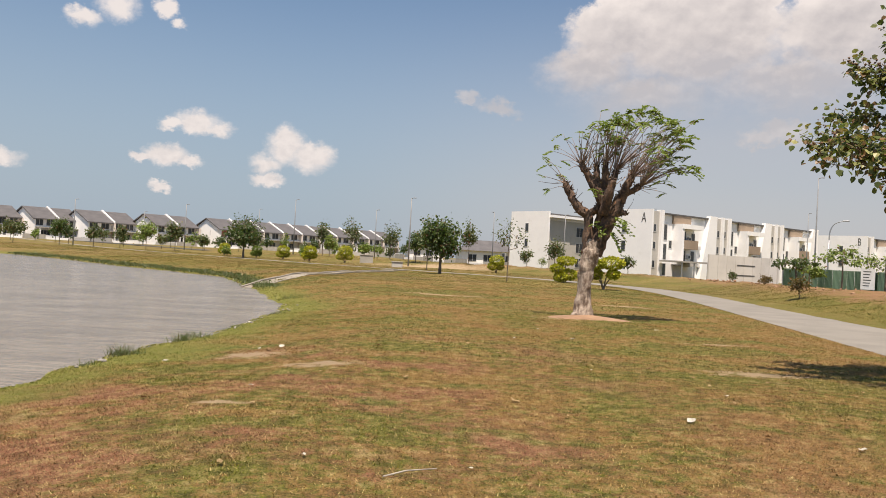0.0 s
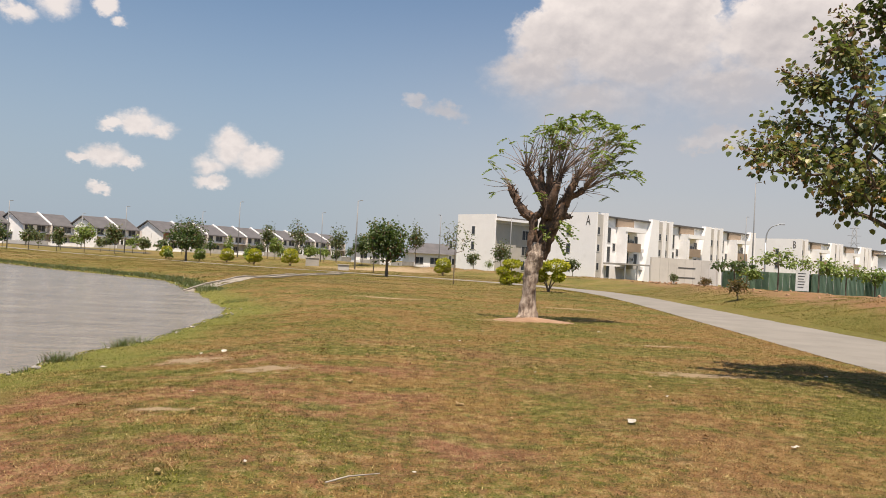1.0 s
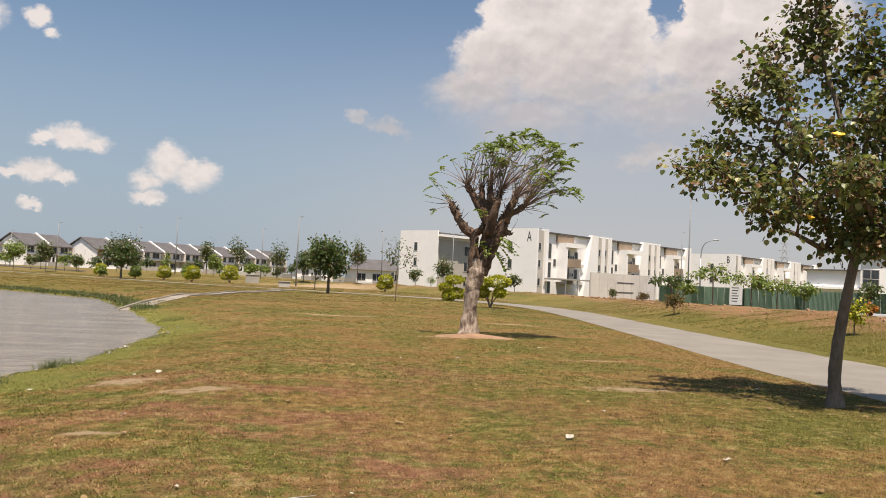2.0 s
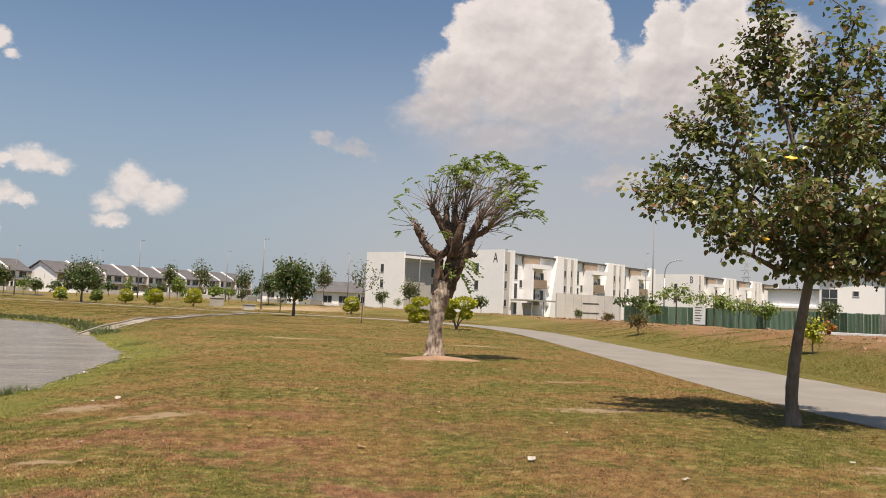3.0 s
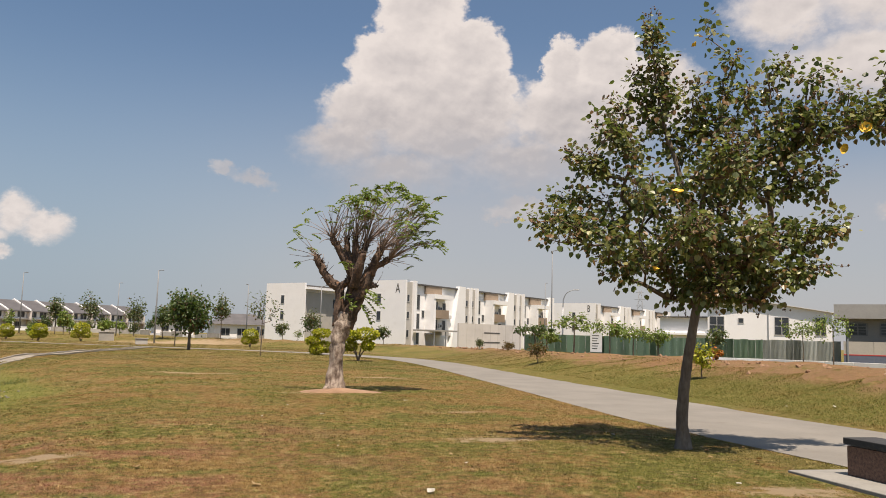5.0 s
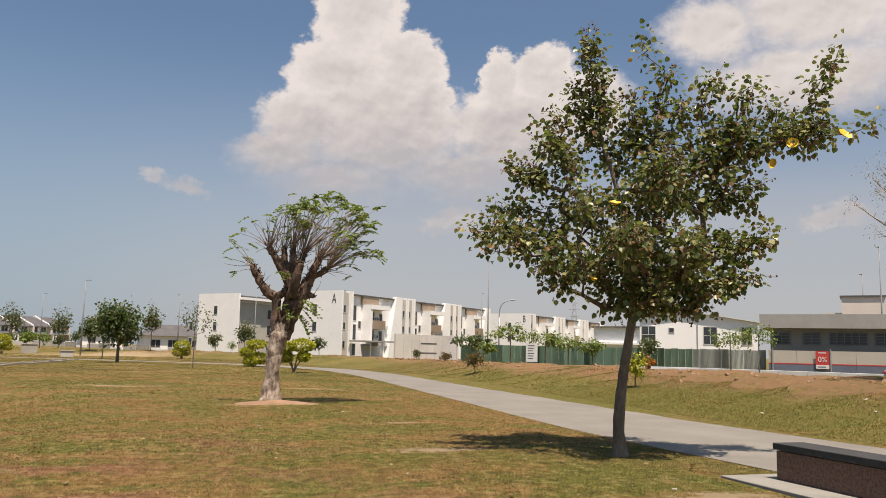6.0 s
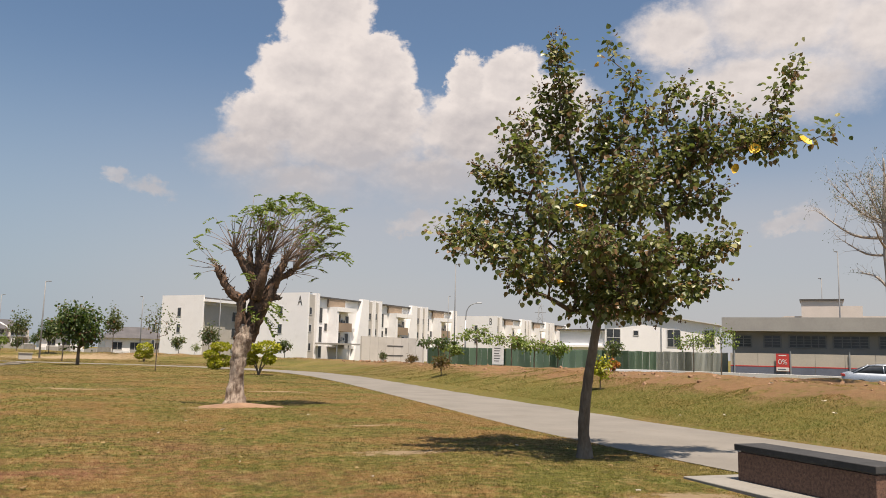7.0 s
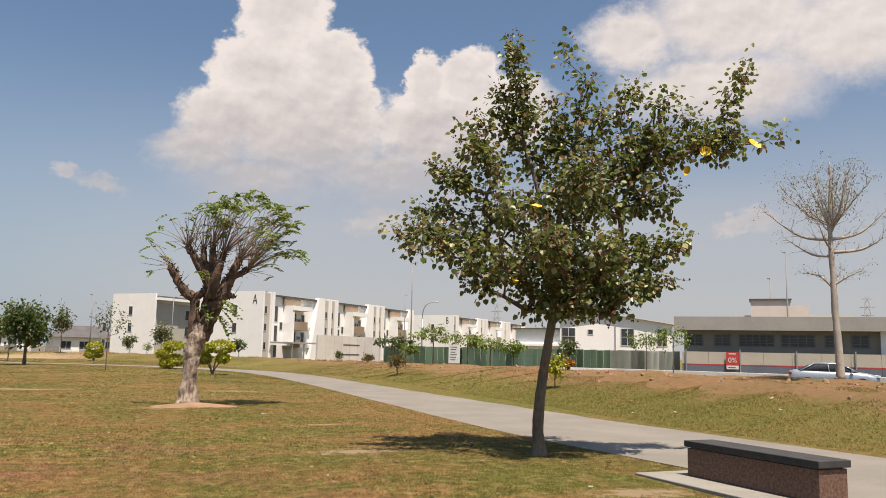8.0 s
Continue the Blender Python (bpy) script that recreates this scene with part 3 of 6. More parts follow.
BOUGHS += [(4.2, 0.9, 0.1, 6.4, 0.36, 0.11, 40), (4.4, 0.3, 0.2, 5.9, 0.36, 0.2, 36), (4.0, 1.65, 0.0, 6.0, 0.36, 0.11, 32), (3.9, 2.22, 0.1, 5.85, 0.38, 0.11, 36), (3.9, 3.3, 0.0, 5.05, 0.42, 0.2, 84), (3.8, 2.7, 0.1, 5.45, 0.42, 0.2, 44), (3.6, 2.0, -0.1, 5.15, 0.42, 0.25, 34), (3.0, 2.1, 0.0, 4.15, 0.42, 0.15, 44),
           (2.6, 2.25, -0.2, 3.4, 0.46, 0.13, 56), (2.4, 1.95, -0.3, 2.75, 0.42, 0.16, 50), (2.6, 1.3, -1.2, 3.25, 0.5, 0.25, 50)]
BOUGHS += [(2.3, 1.35, 0.0, 2.42, 0.36, 0.16, 44), (2.3, 0.55, -0.9, 2.5, 0.4, 0.2, 44), (2.3, -0.35, -0.3, 2.35, 0.34, 0.15, 42), (2.4, -1.05, -0.2, 2.85, 0.4, 0.16, 46), (2.8, 0.2, -1.6, 3.3, 0.5, 0.25, 46),
           (3.2, -0.5, -1.5, 3.9, 0.5, 0.2, 42), (3.4, 0.8, -1.3, 4.3, 0.45, 0.2, 40)]
BOUGHS += [(2.8, 0.3, 1.7, 3.4, 0.5, 0.25, 42), (3.2, -0.8, 1.5, 4.2, 0.5, 0.2, 42), (3.4, 1.2, 1.4, 4.5, 0.45, 0.2, 40), (2.5, -1.0, 1.2, 3.1, 0.45, 0.2, 42), (2.5, 1.5, 1.2, 2.9, 0.45, 0.2, 42)]


def hibiscus_tree():
    rng = np.random.default_rng(11)
    tree = tree_frame("hibiscus_tree", 7.35, 11.05, "young sea hibiscus tree with dark heart-shaped leaves and yellow flowers", -33.6)
    trunk, rad = smooth_line([(0.1, 0, 0), (0.09, 0, 0.25), (0.08, 0, 0.6), (0.13, 0.02, 1.14), (0.21, 0, 1.68), (0.30, 0, 2.22), (0.32, 0.03, 2.9), (0.2, 0, 3.7), (0.0, 0, 4.5), (-0.2, 0, 5.2), (-0.32, 0, 6.0), (-0.36, 0, 6.7)],
                             [0.15, 0.105, 0.088, 0.08, 0.076, 0.072, 0.06, 0.048, 0.036, 0.026, 0.016, 0.008], 4)
    stem = tube(bmesh.new(), trunk, rad, 12, 0.09, rng)
    part("trunk", gnarled(stem, 0.014, 5.0), M_BARK, tree)
    tips, rims, line = [], [], [np.array(p) for p in trunk]
    for z0, ex, ey, ez, wide, slim, count in BOUGHS:
        a, b = min(line, key=lambda p: abs(p[2] - z0)), np.array([ex, ey, ez])
        reach = np.linalg.norm(b - a)
        sag = np.array([0, 0, 0.14 * reach]) if ez - z0 > 0.8 * reach else np.array([0, 0, -0.1 * reach])
        for n in range(count):
            u = 0.22 + 0.78 * rng.random() ** 0.8
            d = rng.normal(size=3)
            d *= rng.random() ** 0.4 / np.linalg.norm(d)
            p = a + (b - a) * u - sag * math.sin(math.pi * u) + d * (wide + (slim - wide) * u)
            if p[2] > 2.15 and noise.noise(Vector(p * 1.5) + Vector((7, 3, 1))) > (-0.24 if p[2] < 4.0 else -0.12 if u < 0.6 else -0.5):
                tips.append(p)
                if u > 0.55:
                    rims.append(p)
    tips += in_lobes([(0.1, 0, 3.4, 1.3, 1.3, 0.9), (1.3, 0, 4.3, 0.9, 0.7, 0.5)], 120, rng)
    tips += [np.array((3.0 + 0.33 * u + 0.05 * math.sin(9 * u), 0.05, 5.1 + 1.2 * u)) + rng.normal(size=3) * 0.07 for u in np.linspace(0, 1, 24)]
    tips += [np.array(p) for p in ((3.5, 0, 5.05), (3.65, 0, 5.08), (3.8, 0, 5.15), (3.9, 0, 5.22), (3.96, 0, 5.28), (0.54, 0, 6.82), (0.46, 0, 6.72), (0.62, 0, 6.6), (0.5, 0, 6.5), (2.3, -0.1, 3.42), (2.38, -0.1, 3.36))]
    nodes, parent = grow(trunk, tips, rng, 0.25, 0.04, 16)
    tagged(part("branchwork", limbs(nodes, parent, len(trunk), 0.0042, 0.45, 0.045), M_TWIG, tree), kind="stuff")
    crown = part("crown", foliage("crown", L_HIBISCUS, tips, 12, 0.19, 0.088, rng, HEART, 0.4), None, tree, "dark glossy heart-shaped leaves, some browned")
    shapes = [foliage("leaf", L_HIBISCUS, [(0, 0, 0)], 1, 0.0, 0.12, rng, HEART, 0.4) for _ in range(8)]
    for i in range(280):
        t = rims[int(rng.integers(len(rims)))]
        leaf = part("leaf", shapes[i % 8], None, crown)
        leaf.matrix_basis = pose(*(t + rng.normal(size=3) * 0.085), *rng.uniform(-35, 35, 2), rng.uniform(0, 360))
    stalks, spots, sizes = bmesh.new(), [], []
    for i in range(420):
        t = rims[int(rng.integers(len(rims)))] if i % 3 else tips[int(rng.integers(len(tips)))]
        way = (t - np.array([0.1, 0, 3.4]))
        way = way / np.linalg.norm(way) + rng.normal(size=3) * 0.45 + np.array([0, 0, 0.25])
        end = t + way * rng.uniform(0.12, 0.27)
        tube(stalks, [t, end], [0.004, 0.003], 3)
        for u in np.linspace(0.35, 1.0, 6):
            spots.append(t + (end - t) * u + rng.normal(size=3) * 0.025)
            sizes.append(rng.uniform(0.011, 0.021))
    tagged(part("pod_stalk", stalks, M_TWIG, tree), kind="stuff")
    tagged(part("seed_head", pod_mesh("seed_head", M_POD, spots, sizes), None, tree, "small dry brown seed pods"), kind="stuff")
    for x, z, y, big in ((-0.29, 2.68, -1.0, 0.8), (2.7, 4.86, -0.2, 1.35), (2.43, 4.55, -0.25, 1.2), (3.45, 4.99, -0.1, 1.7), (0.04, 3.72, -1.5, 1.2), (0.32, 6.38, 0, 0.8)):
        petals = bmesh.new()
        for s in range(5):
            a = 2 * math.pi * s / 5
            c, d = math.cos(a) * big, math.sin(a) * big
            petals.faces.new([petals.verts.new(p) for p in ((0, 0, 0), (0.05 * c - 0.04 * d, 0.05 * d + 0.04 * c, 0.05), (0.07 * c, 0.07 * d, 0.06), (0.05 * c + 0.04 * d, 0.05 * d - 0.04 * c, 0.05))])
        part("flower", petals, M_FLOWER, tree, "yellow hibiscus flower").matrix_basis = pose(x, y, z, rng.uniform(20, 90), rng.uniform(-40, 40), rng.uniform(-60, 60))


M_POD = material("dry_pods", (0.16, 0.09, 0.045), (0.08, 0.045, 0.025), 5.0, 30.0, 0.9, 0.0)
M_FLOWER = material("yellow_petals", (0.80, 0.56, 0.06), (0.70, 0.38, 0.03), 9.0, 40.0, 0.6, 0.0)


def pruned_tree():
    rng = np.random.default_rng(5)
    tree = tree_frame("pruned_tree", 4.0, 22.9, "hard-pruned flame tree with flaking bark and a spray of thin shoots", -10.0, 0.1)
    trunk, rad = smooth_line([(0.06, 0, 0), (0.07, 0, 0.14), (0.07, 0, 0.35), (0.09, 0, 0.8), (0.09, 0, 1.2), (0.15, 0, 1.6), (0.21, 0, 1.95), (0.28, 0, 2.3)], [0.42, 0.30, 0.25, 0.205, 0.19, 0.22, 0.27, 0.22], 6)
    part("trunk", gnarled(tube(bmesh.new(), trunk, rad, 24), 0.075, 3.6), M_BARKPALE, tree, "leaning trunk with flaking pale bark and a reddish wound")
    ends, knobs = [], bmesh.new()

    def limb(points, radii):
        pts, rr = smooth_line(points, radii, 5)
        part("limb", gnarled(tube(bmesh.new(), pts, rr, 12), 0.045, 6.0, len(ends)), M_STUB, tree)
        ends.extend(pts[len(pts) * 2 // 3:])
        for p, r in list(zip(pts, rr))[len(pts) // 2:]:
            for _ in range(3):
                d = Vector(rng.normal(size=3) + np.array([0, 0, 0.7])).normalized()
                tube(knobs, [p + d * r * 0.5, p + d * (r + rng.uniform(0.02, 0.11))], [rng.uniform(0.02, 0.04), 0.012], 5)

    limb([(0.1, 0, 1.9), (0.12, 0, 2.5), (0.1, 0, 2.95), (-0.05, 0.02, 3.06), (-0.28, 0.03, 3.3), (-0.45, 0.03, 3.6), (-0.58, 0.03, 3.88)], [0.16, 0.14, 0.135, 0.13, 0.12, 0.105, 0.085])
    limb([(0.05, 0, 3.0), (0.25, 0.02, 3.12), (0.45, 0.05, 3.33), (0.56, 0.05, 3.62)], [0.11, 0.11, 0.12, 0.11])
    limb([(0.3, 0, 1.9), (0.44, 0, 2.25), (0.62, 0, 2.75), (0.8, 0, 3.1), (0.95, 0, 3.45), (1.1, 0.05, 3.75)], [0.22, 0.21, 0.195, 0.18, 0.16, 0.11])
    limb([(0.3, 0.1, 2.0), (0.42, 0.15, 2.7), (0.5, 0.1, 3.3), (0.52, 0.1, 3.9), (0.5, 0.1, 4.5)], [0.18, 0.16, 0.14, 0.12, 0.07])
    limb([(0.5, -0.05, 3.3), (0.25, -0.1, 3.75), (0.0, -0.12, 4.15), (-0.16, -0.1, 4.38)], [0.14, 0.12, 0.10, 0.08])
    limb([(0.95, 0, 3.4), (1.1, -0.1, 3.8), (1.23, -0.1, 4.12)], [0.15, 0.11, 0.08])
    limb([(0.6, 0, 3.4), (0.72, 0.1, 3.95), (0.8, 0.12, 4.3)], [0.13, 0.11, 0.07])
    limb([(0.45, 0, 3.5), (0.3, 0.15, 4.0), (0.25, 0.2, 4.4)], [0.12, 0.10, 0.07])
    limb([(0.5, -0.2, 3.0), (0.6, -0.45, 3.5), (0.7, -0.6, 3.95)], [0.15, 0.12, 0.08])
    limb([(0.5, 0.2, 3.0), (0.55, 0.55, 3.6), (0.6, 0.75, 4.1)], [0.15, 0.12, 0.08])
    limb([(0.8, 0, 3.0), (1.0, -0.02, 3.08), (1.15, 0, 3.05)], [0.09, 0.06, 0.04])
    limb([(1.0, 0, 3.6), (1.35, 0.05, 3.75), (1.5, 0.08, 3.85)], [0.10, 0.08, 0.05])
    tagged(part("cut_stub", knobs, M_STUB, tree, "stubs of cut twigs on the knuckled limbs"), kind="stuff")
    shoots, tips = bmesh.new(), []
    goals = in_lobes([(1.45, 0, 5.2, 1.35, 1.3, 0.82), (2.25, 0, 5.3, 0.65, 0.8, 0.5), (0.2, 0, 5.15, 0.7, 0.8, 0.55)], 112, rng, 0.5, -0.6)
    goals += in_lobes([(2.45, 0, 4.5, 0.55, 0.5, 0.38), (-0.75, 0, 4.5, 0.5, 0.4, 0.45), (1.9, 0, 4.3, 0.5, 0.5, 0.5)], 34, rng, 0.3, -0.6)
    goals += [np.array(p) for p in ((-1.4, 0, 4.07), (-1.28, 0.1, 4.6), (-1.0, 0, 3.68), (-0.72, 0, 5.25), (3.05, 0, 4.45), (2.95, 0.1, 4.3), (2.2, 0, 3.68), (2.8, 0, 4.75), (2.85, 0, 5.7), (1.6, 0, 6.1), (0.3, 0, 5.9))]
    for g in goals:
        g = Vector(g)
        a = min(ends, key=lambda e: (e - g).length * rng.uniform(0.8, 1.5))
        bow = (g - a).length
        for u in (1.0, rng.uniform(0.6, 0.9))[:1 + int(rng.random() < 0.45)]:
            e = a.lerp(g, u) + Vector(rng.normal(size=3) * (0.0 if u == 1.0 else 0.16))
            mid = a.lerp(e, 0.5) + Vector(rng.normal(size=3) * 0.05) + Vector((0, 0, 0.05 * bow))
            pts, rr = smooth_line([a, mid, e], [0.012, 0.008, 0.004], 3)
            tube(shoots, pts, rr, 4)
        tips.append(g)
    for _ in range(50):
        a = ends[int(rng.integers(len(ends)))]
        d = Vector(rng.normal(size=3) * 0.6 + np.array([0.2, 0, 0.9])).normalized() * rng.uniform(0.25, 0.7)
        tube(shoots, [a, a + d * 0.5, a + d], [0.011, 0.008, 0.004], 4)
    tagged(part("shoot_spray", shoots, M_SHOOT, tree, "thin reddish-brown upright shoots"), kind="stuff")
    dead = in_lobes([(0.55, 0, 4.1, 0.7, 0.5, 0.45), (1.25, 0, 3.9, 0.4, 0.4, 0.35)], 40, rng)
    tagged(part("dead_spray", foliage("dead_sprays", L_RUST, dead, 4, 0.2, 0.08, rng), None, tree, "dry rust-brown leaf sprays"), kind="stuff")
    spots, ways, sizes = [], [], []

    def feather(g, d, long, leaf):
        d = d / np.linalg.norm(d)
        side = np.cross(d, (0, 0, 1.0))
        for s in np.linspace(0.15, 1.0, 7):
            p = np.array(g) + d * long * s + np.array([0, 0, -0.35 * long * s * s])
            for w in (-1, 1):
                spots.append(p)
                ways.append(side * w + d * 0.5 + np.array([0, 0, -0.25]))
                sizes.append(leaf * rng.uniform(0.8, 1.2))

    for g in tips:
        lush = 1.0 if g.x > 0.5 and g.z > 4.9 else 0.75 if g.x > 1.6 else 0.5
        if g.z < 4.6 and -0.3 < g.x < 1.9:
            continue
        for _ in range(int(rng.integers(1, 6) * lush + 0.4)):
            feather(g, np.array([*rng.normal(size=2), rng.uniform(-0.3, 0.4)]), rng.uniform(0.18, 0.36), 0.085)
    for x, y, z in ((0.75, -0.25, 2.75), (0.8, -0.2, 2.95), (0.7, -0.25, 2.55)):
        for _ in range(4):
            feather((x, y, z), np.array([rng.uniform(0.4, 1), rng.normal() * 0.4, rng.uniform(-0.6, 0.3)]), rng.uniform(0.4, 0.6), 0.11)
    for x, z in ((0.42, 2.6), (0.3, 2.75), (0.5, 2.45), (0.35, 3.6), (0.2, 3.7)):
        for _ in range(3):
            feather((x, -0.28, z), rng.normal(size=3) + np.array([0, -0.6, 0]), rng.uniform(0.15, 0.25), 0.07)
    part("crown", leaf_mesh("crown", L_FRESH, spots, ways, sizes, BLADE * np.array([1.5, 1, 1]), rng), None, tree, "sparse feathery fresh green leaves")


M_SHOOT = material("reddish_shoots", (0.33, 0.24, 0.19), (0.19, 0.13, 0.10), 3.0, 20.0, 0.9, 0.1)
M_STUB = material("cut_limb_bark", (0.16, 0.10, 0.068), (0.04, 0.027, 0.02), 3.5, 16.0, 0.95, 0.9, 0.8, (0.34, 0.17, 0.09), depth=0.03)


def young_tree(name, x, y, tall, wide, label, leaf, seed, count=60, per=7, size=0.16, low=0.35, trunk_r=0.06, group="", bark=None, droop=0.5, lobes=None, lean=0.0, cut=None):
    """A small planted tree: thin trunk, branches and an uneven crown."""
    rng = np.random.default_rng(seed)
    tree = tree_frame(name, x, y, label, rng.uniform(-180, 180) if not lobes else 0.0, group=group)
    trunk, rad = smooth_line([(0, 0, 0), (lean * 0.3 + rng.uniform(-.05, .05), 0, tall * low * 0.6), (lean * 0.6, 0, tall * low), (lean, rng.uniform(-.1, .1), tall * 0.9)], [trunk_r * 1.25, trunk_r, trunk_r * 0.85, trunk_r * 0.2], 4)
    part("trunk", tube(bmesh.new(), trunk, rad, 8, 0.08, rng), bark or M_BARK, tree)
    mid = (tall * low + tall) / 2
    r = wide / 2
    shape = lobes or [(lean, 0, mid, r * 0.8, r * 0.8, (tall - tall * low) / 2), (lean + r * 0.3, 0, mid - tall * 0.1, r * 0.7, r * 0.7, tall * 0.16), (lean - r * 0.35, r * 0.2, mid + tall * 0.05, r * 0.6, r * 0.6, tall * 0.16), (lean, -r * .3, mid - tall * .05, r * .6, r * .6, tall * .14)]
    tips = in_lobes(shape, count, rng)
    nodes, parent = grow(trunk, tips, rng, tall * 0.09, 0.05, len(trunk) // 3)
    tagged(part("branchwork", limbs(nodes, parent, len(trunk), max(0.006, trunk_r * 0.12), 0.42, trunk_r * 0.6, 4), bark or M_TWIG, tree), kind="stuff")
    part("crown", foliage("crown", leaf, tips, per, tall * 0.09, size, rng, BLADE * np.array([1.7, 1, 1]), droop), None, tree)
    return tree


def clipped_bush(x, y, tall, seed, label, leaf, balls=None, group="clipped bushes"):
    """Clipped bush: leafy balls on short stems."""
    rng = np.random.default_rng(seed)
    bush = tree_frame("clipped_bush", x, y, label, rng.uniform(-30, 30), group=group, category="bush")
    balls = balls or [(0.02, 0, 0.72, 0.40, 0.27), (0.2, 0.1, 0.42, 0.26, 0.2), (-0.22, -0.1, 0.4, 0.26, 0.2)]
    stem = bmesh.new()
    spots, ways, sizes = [], [], []
    for bx, by, bz, br, bh in balls:
        tube(stem, smooth_line([(0, 0, 0), (bx * 0.3 * tall, by * 0.3 * tall, bz * 0.45 * tall), (bx * tall, by * tall, bz * tall)], [0.05, 0.04, 0.025], 3)[0], [0.055, 0.05, 0.045, 0.04, 0.035, 0.03, 0.02], 6)
        for _ in range(int(2600 * br)):
            d = rng.normal(size=3)
            d /= np.linalg.norm(d)
            far = rng.uniform(0.72, 1.06)
            spots.append(np.array([bx + d[0] * br * far, by + d[1] * br * far, bz + d[2] * bh * far]) * tall)
            ways.append(d + rng.normal(size=3) * 0.7)
            sizes.append(rng.uniform(0.10, 0.18))
    part("stems", stem, M_BARK, bush)
    part("foliage", leaf_mesh("foliage", leaf, spots, ways, sizes, BLADE * np.array([1.8, 1, 1]), rng), None, bush)
    return bush


hibiscus_tree()
pruned_tree()
young_tree("shade_tree", 0.05, 72.0, 5.4, 4.2, "round-headed dark green shade tree on the lawn", L_DARK, 21, 230, 15, 0.24, 0.25, 0.13)
young_tree("shade_tree", -26.0, 108.0, 5.7, 5.6, "broad dull green shade tree by the far path", L_DARK, 22, 210, 13, 0.28, 0.25, 0.13)
young_tree("sapling", 5.0, 60.0, 4.7, 3.0, "thin young tree with a sparse leafy head", L_DULL, 23, 45, 6, 0.16, 0.5, 0.035, "saplings on the lawn")
clipped_bush(10.0, 65.5, 2.1, 31, "yellow-green clipped bush in three leafy balls", L_YELLOW, [(0.1, 0, 0.86, 0.36, 0.14), (-0.3, 0, 0.55, 0.26, 0.15), (-0.2, -0.1, 0.24, 0.26, 0.16), (0.26, 0.05, 0.34, 0.32, 0.2)])
clipped_bush(10.4, 51.5, 2.1, 32, "green and yellow clipped bush on a forked stem", L_YELLOW, [(0.22, 0, 0.84, 0.36, 0.17), (-0.3, 0, 0.78, 0.26, 0.15), (-0.26, 0.1, 0.48, 0.2, 0.13), (0.3, -0.1, 0.5, 0.18, 0.12)])
for i, (x, y, h) in enumerate(((-33.0, 125.0, 1.9), (-26.5, 118.0, 1.8), (-21.8, 113.5, 2.0), (-17.0, 106.5, 2.1), (-12.8, 110.0, 2.4), (6.6, 95.0, 2.1))):
    clipped_bush(x, y, h, 40 + i, "yellow-green clipped bush beside the far path", L_YELLOW if i != 1 else L_FRESH)

# ---- buildings ----


def window(parent, x0, x1, z0, z1, y=0.0, mullions=1, bars=0, name="window"):
    """A framed window on a wall whose face is at y and looks to -y."""
    f = 0.09
    frame_boxes = [(x0 - f, x0, y - 0.06, y + 0.02, z0 - f, z1 + f), (x1, x1 + f, y - 0.06, y + 0.02, z0 - f, z1 + f), (x0, x1, y - 0.06, y + 0.02, z0 - f, z0), (x0, x1, y - 0.06, y + 0.02, z1, z1 + f)]
    for i in range(mullions):
        c = x0 + (x1 - x0) * (i + 1) / (mullions + 1)
        frame_boxes.append((c - 0.04, c + 0.04, y - 0.05, y + 0.02, z0, z1))
    for i in range(bars):
        c = z0 + (z1 - z0) * (i + 1) / (bars + 1)
        frame_boxes.append((x0, x1, y - 0.045, y + 0.02, c - 0.035, c + 0.035))
    w = part(name, block(*frame_boxes), M_FRAME, parent)
    part("pane", block((x0, x1, y - 0.03, y + 0.015, z0, z1)), M_GLASS, w)
    return w


M_METALROOF = material("pale_metal_roof", (0.62, 0.61, 0.60), (0.54, 0.53, 0.52), 0.5, 6.0, 0.6, 0.05)
M_GREEN = material("green_shade_net", (0.06, 0.22, 0.17), (0.04, 0.15, 0.115), 0.6, 9.0, 0.7, 0.1)
M_UNIT = material("off_white_enamel", (0.72, 0.71, 0.68), (0.6, 0.59, 0.57), 2.0, 15.0, 0.5, 0.0)
M_INK = material("dark_lettering", (0.07, 0.065, 0.06), (0.05, 0.047, 0.045), 3.0, 20.0, 0.7, 0.0)


def letter(parent, text, size, m, mat, name="letter", wide=1.0):
    curve = bpy.data.curves.new(name, "FONT")
    curve.body, curve.size, curve.extrude, curve.align_x = text, size, 0.02, "CENTER"
    ob = new(name, curve)
    me = bpy.data.meshes.new_from_object(ob.evaluated_get(bpy.context.evaluated_depsgraph_get()))
    bpy.data.objects.remove(ob)
    me.materials.append(mat)
    made = new(name, me)
    made.parent = parent
    made.matrix_basis = m @ Matrix.Diagonal((wide, 1.0, 1.0, 1.0))
    return made


U = 17.9


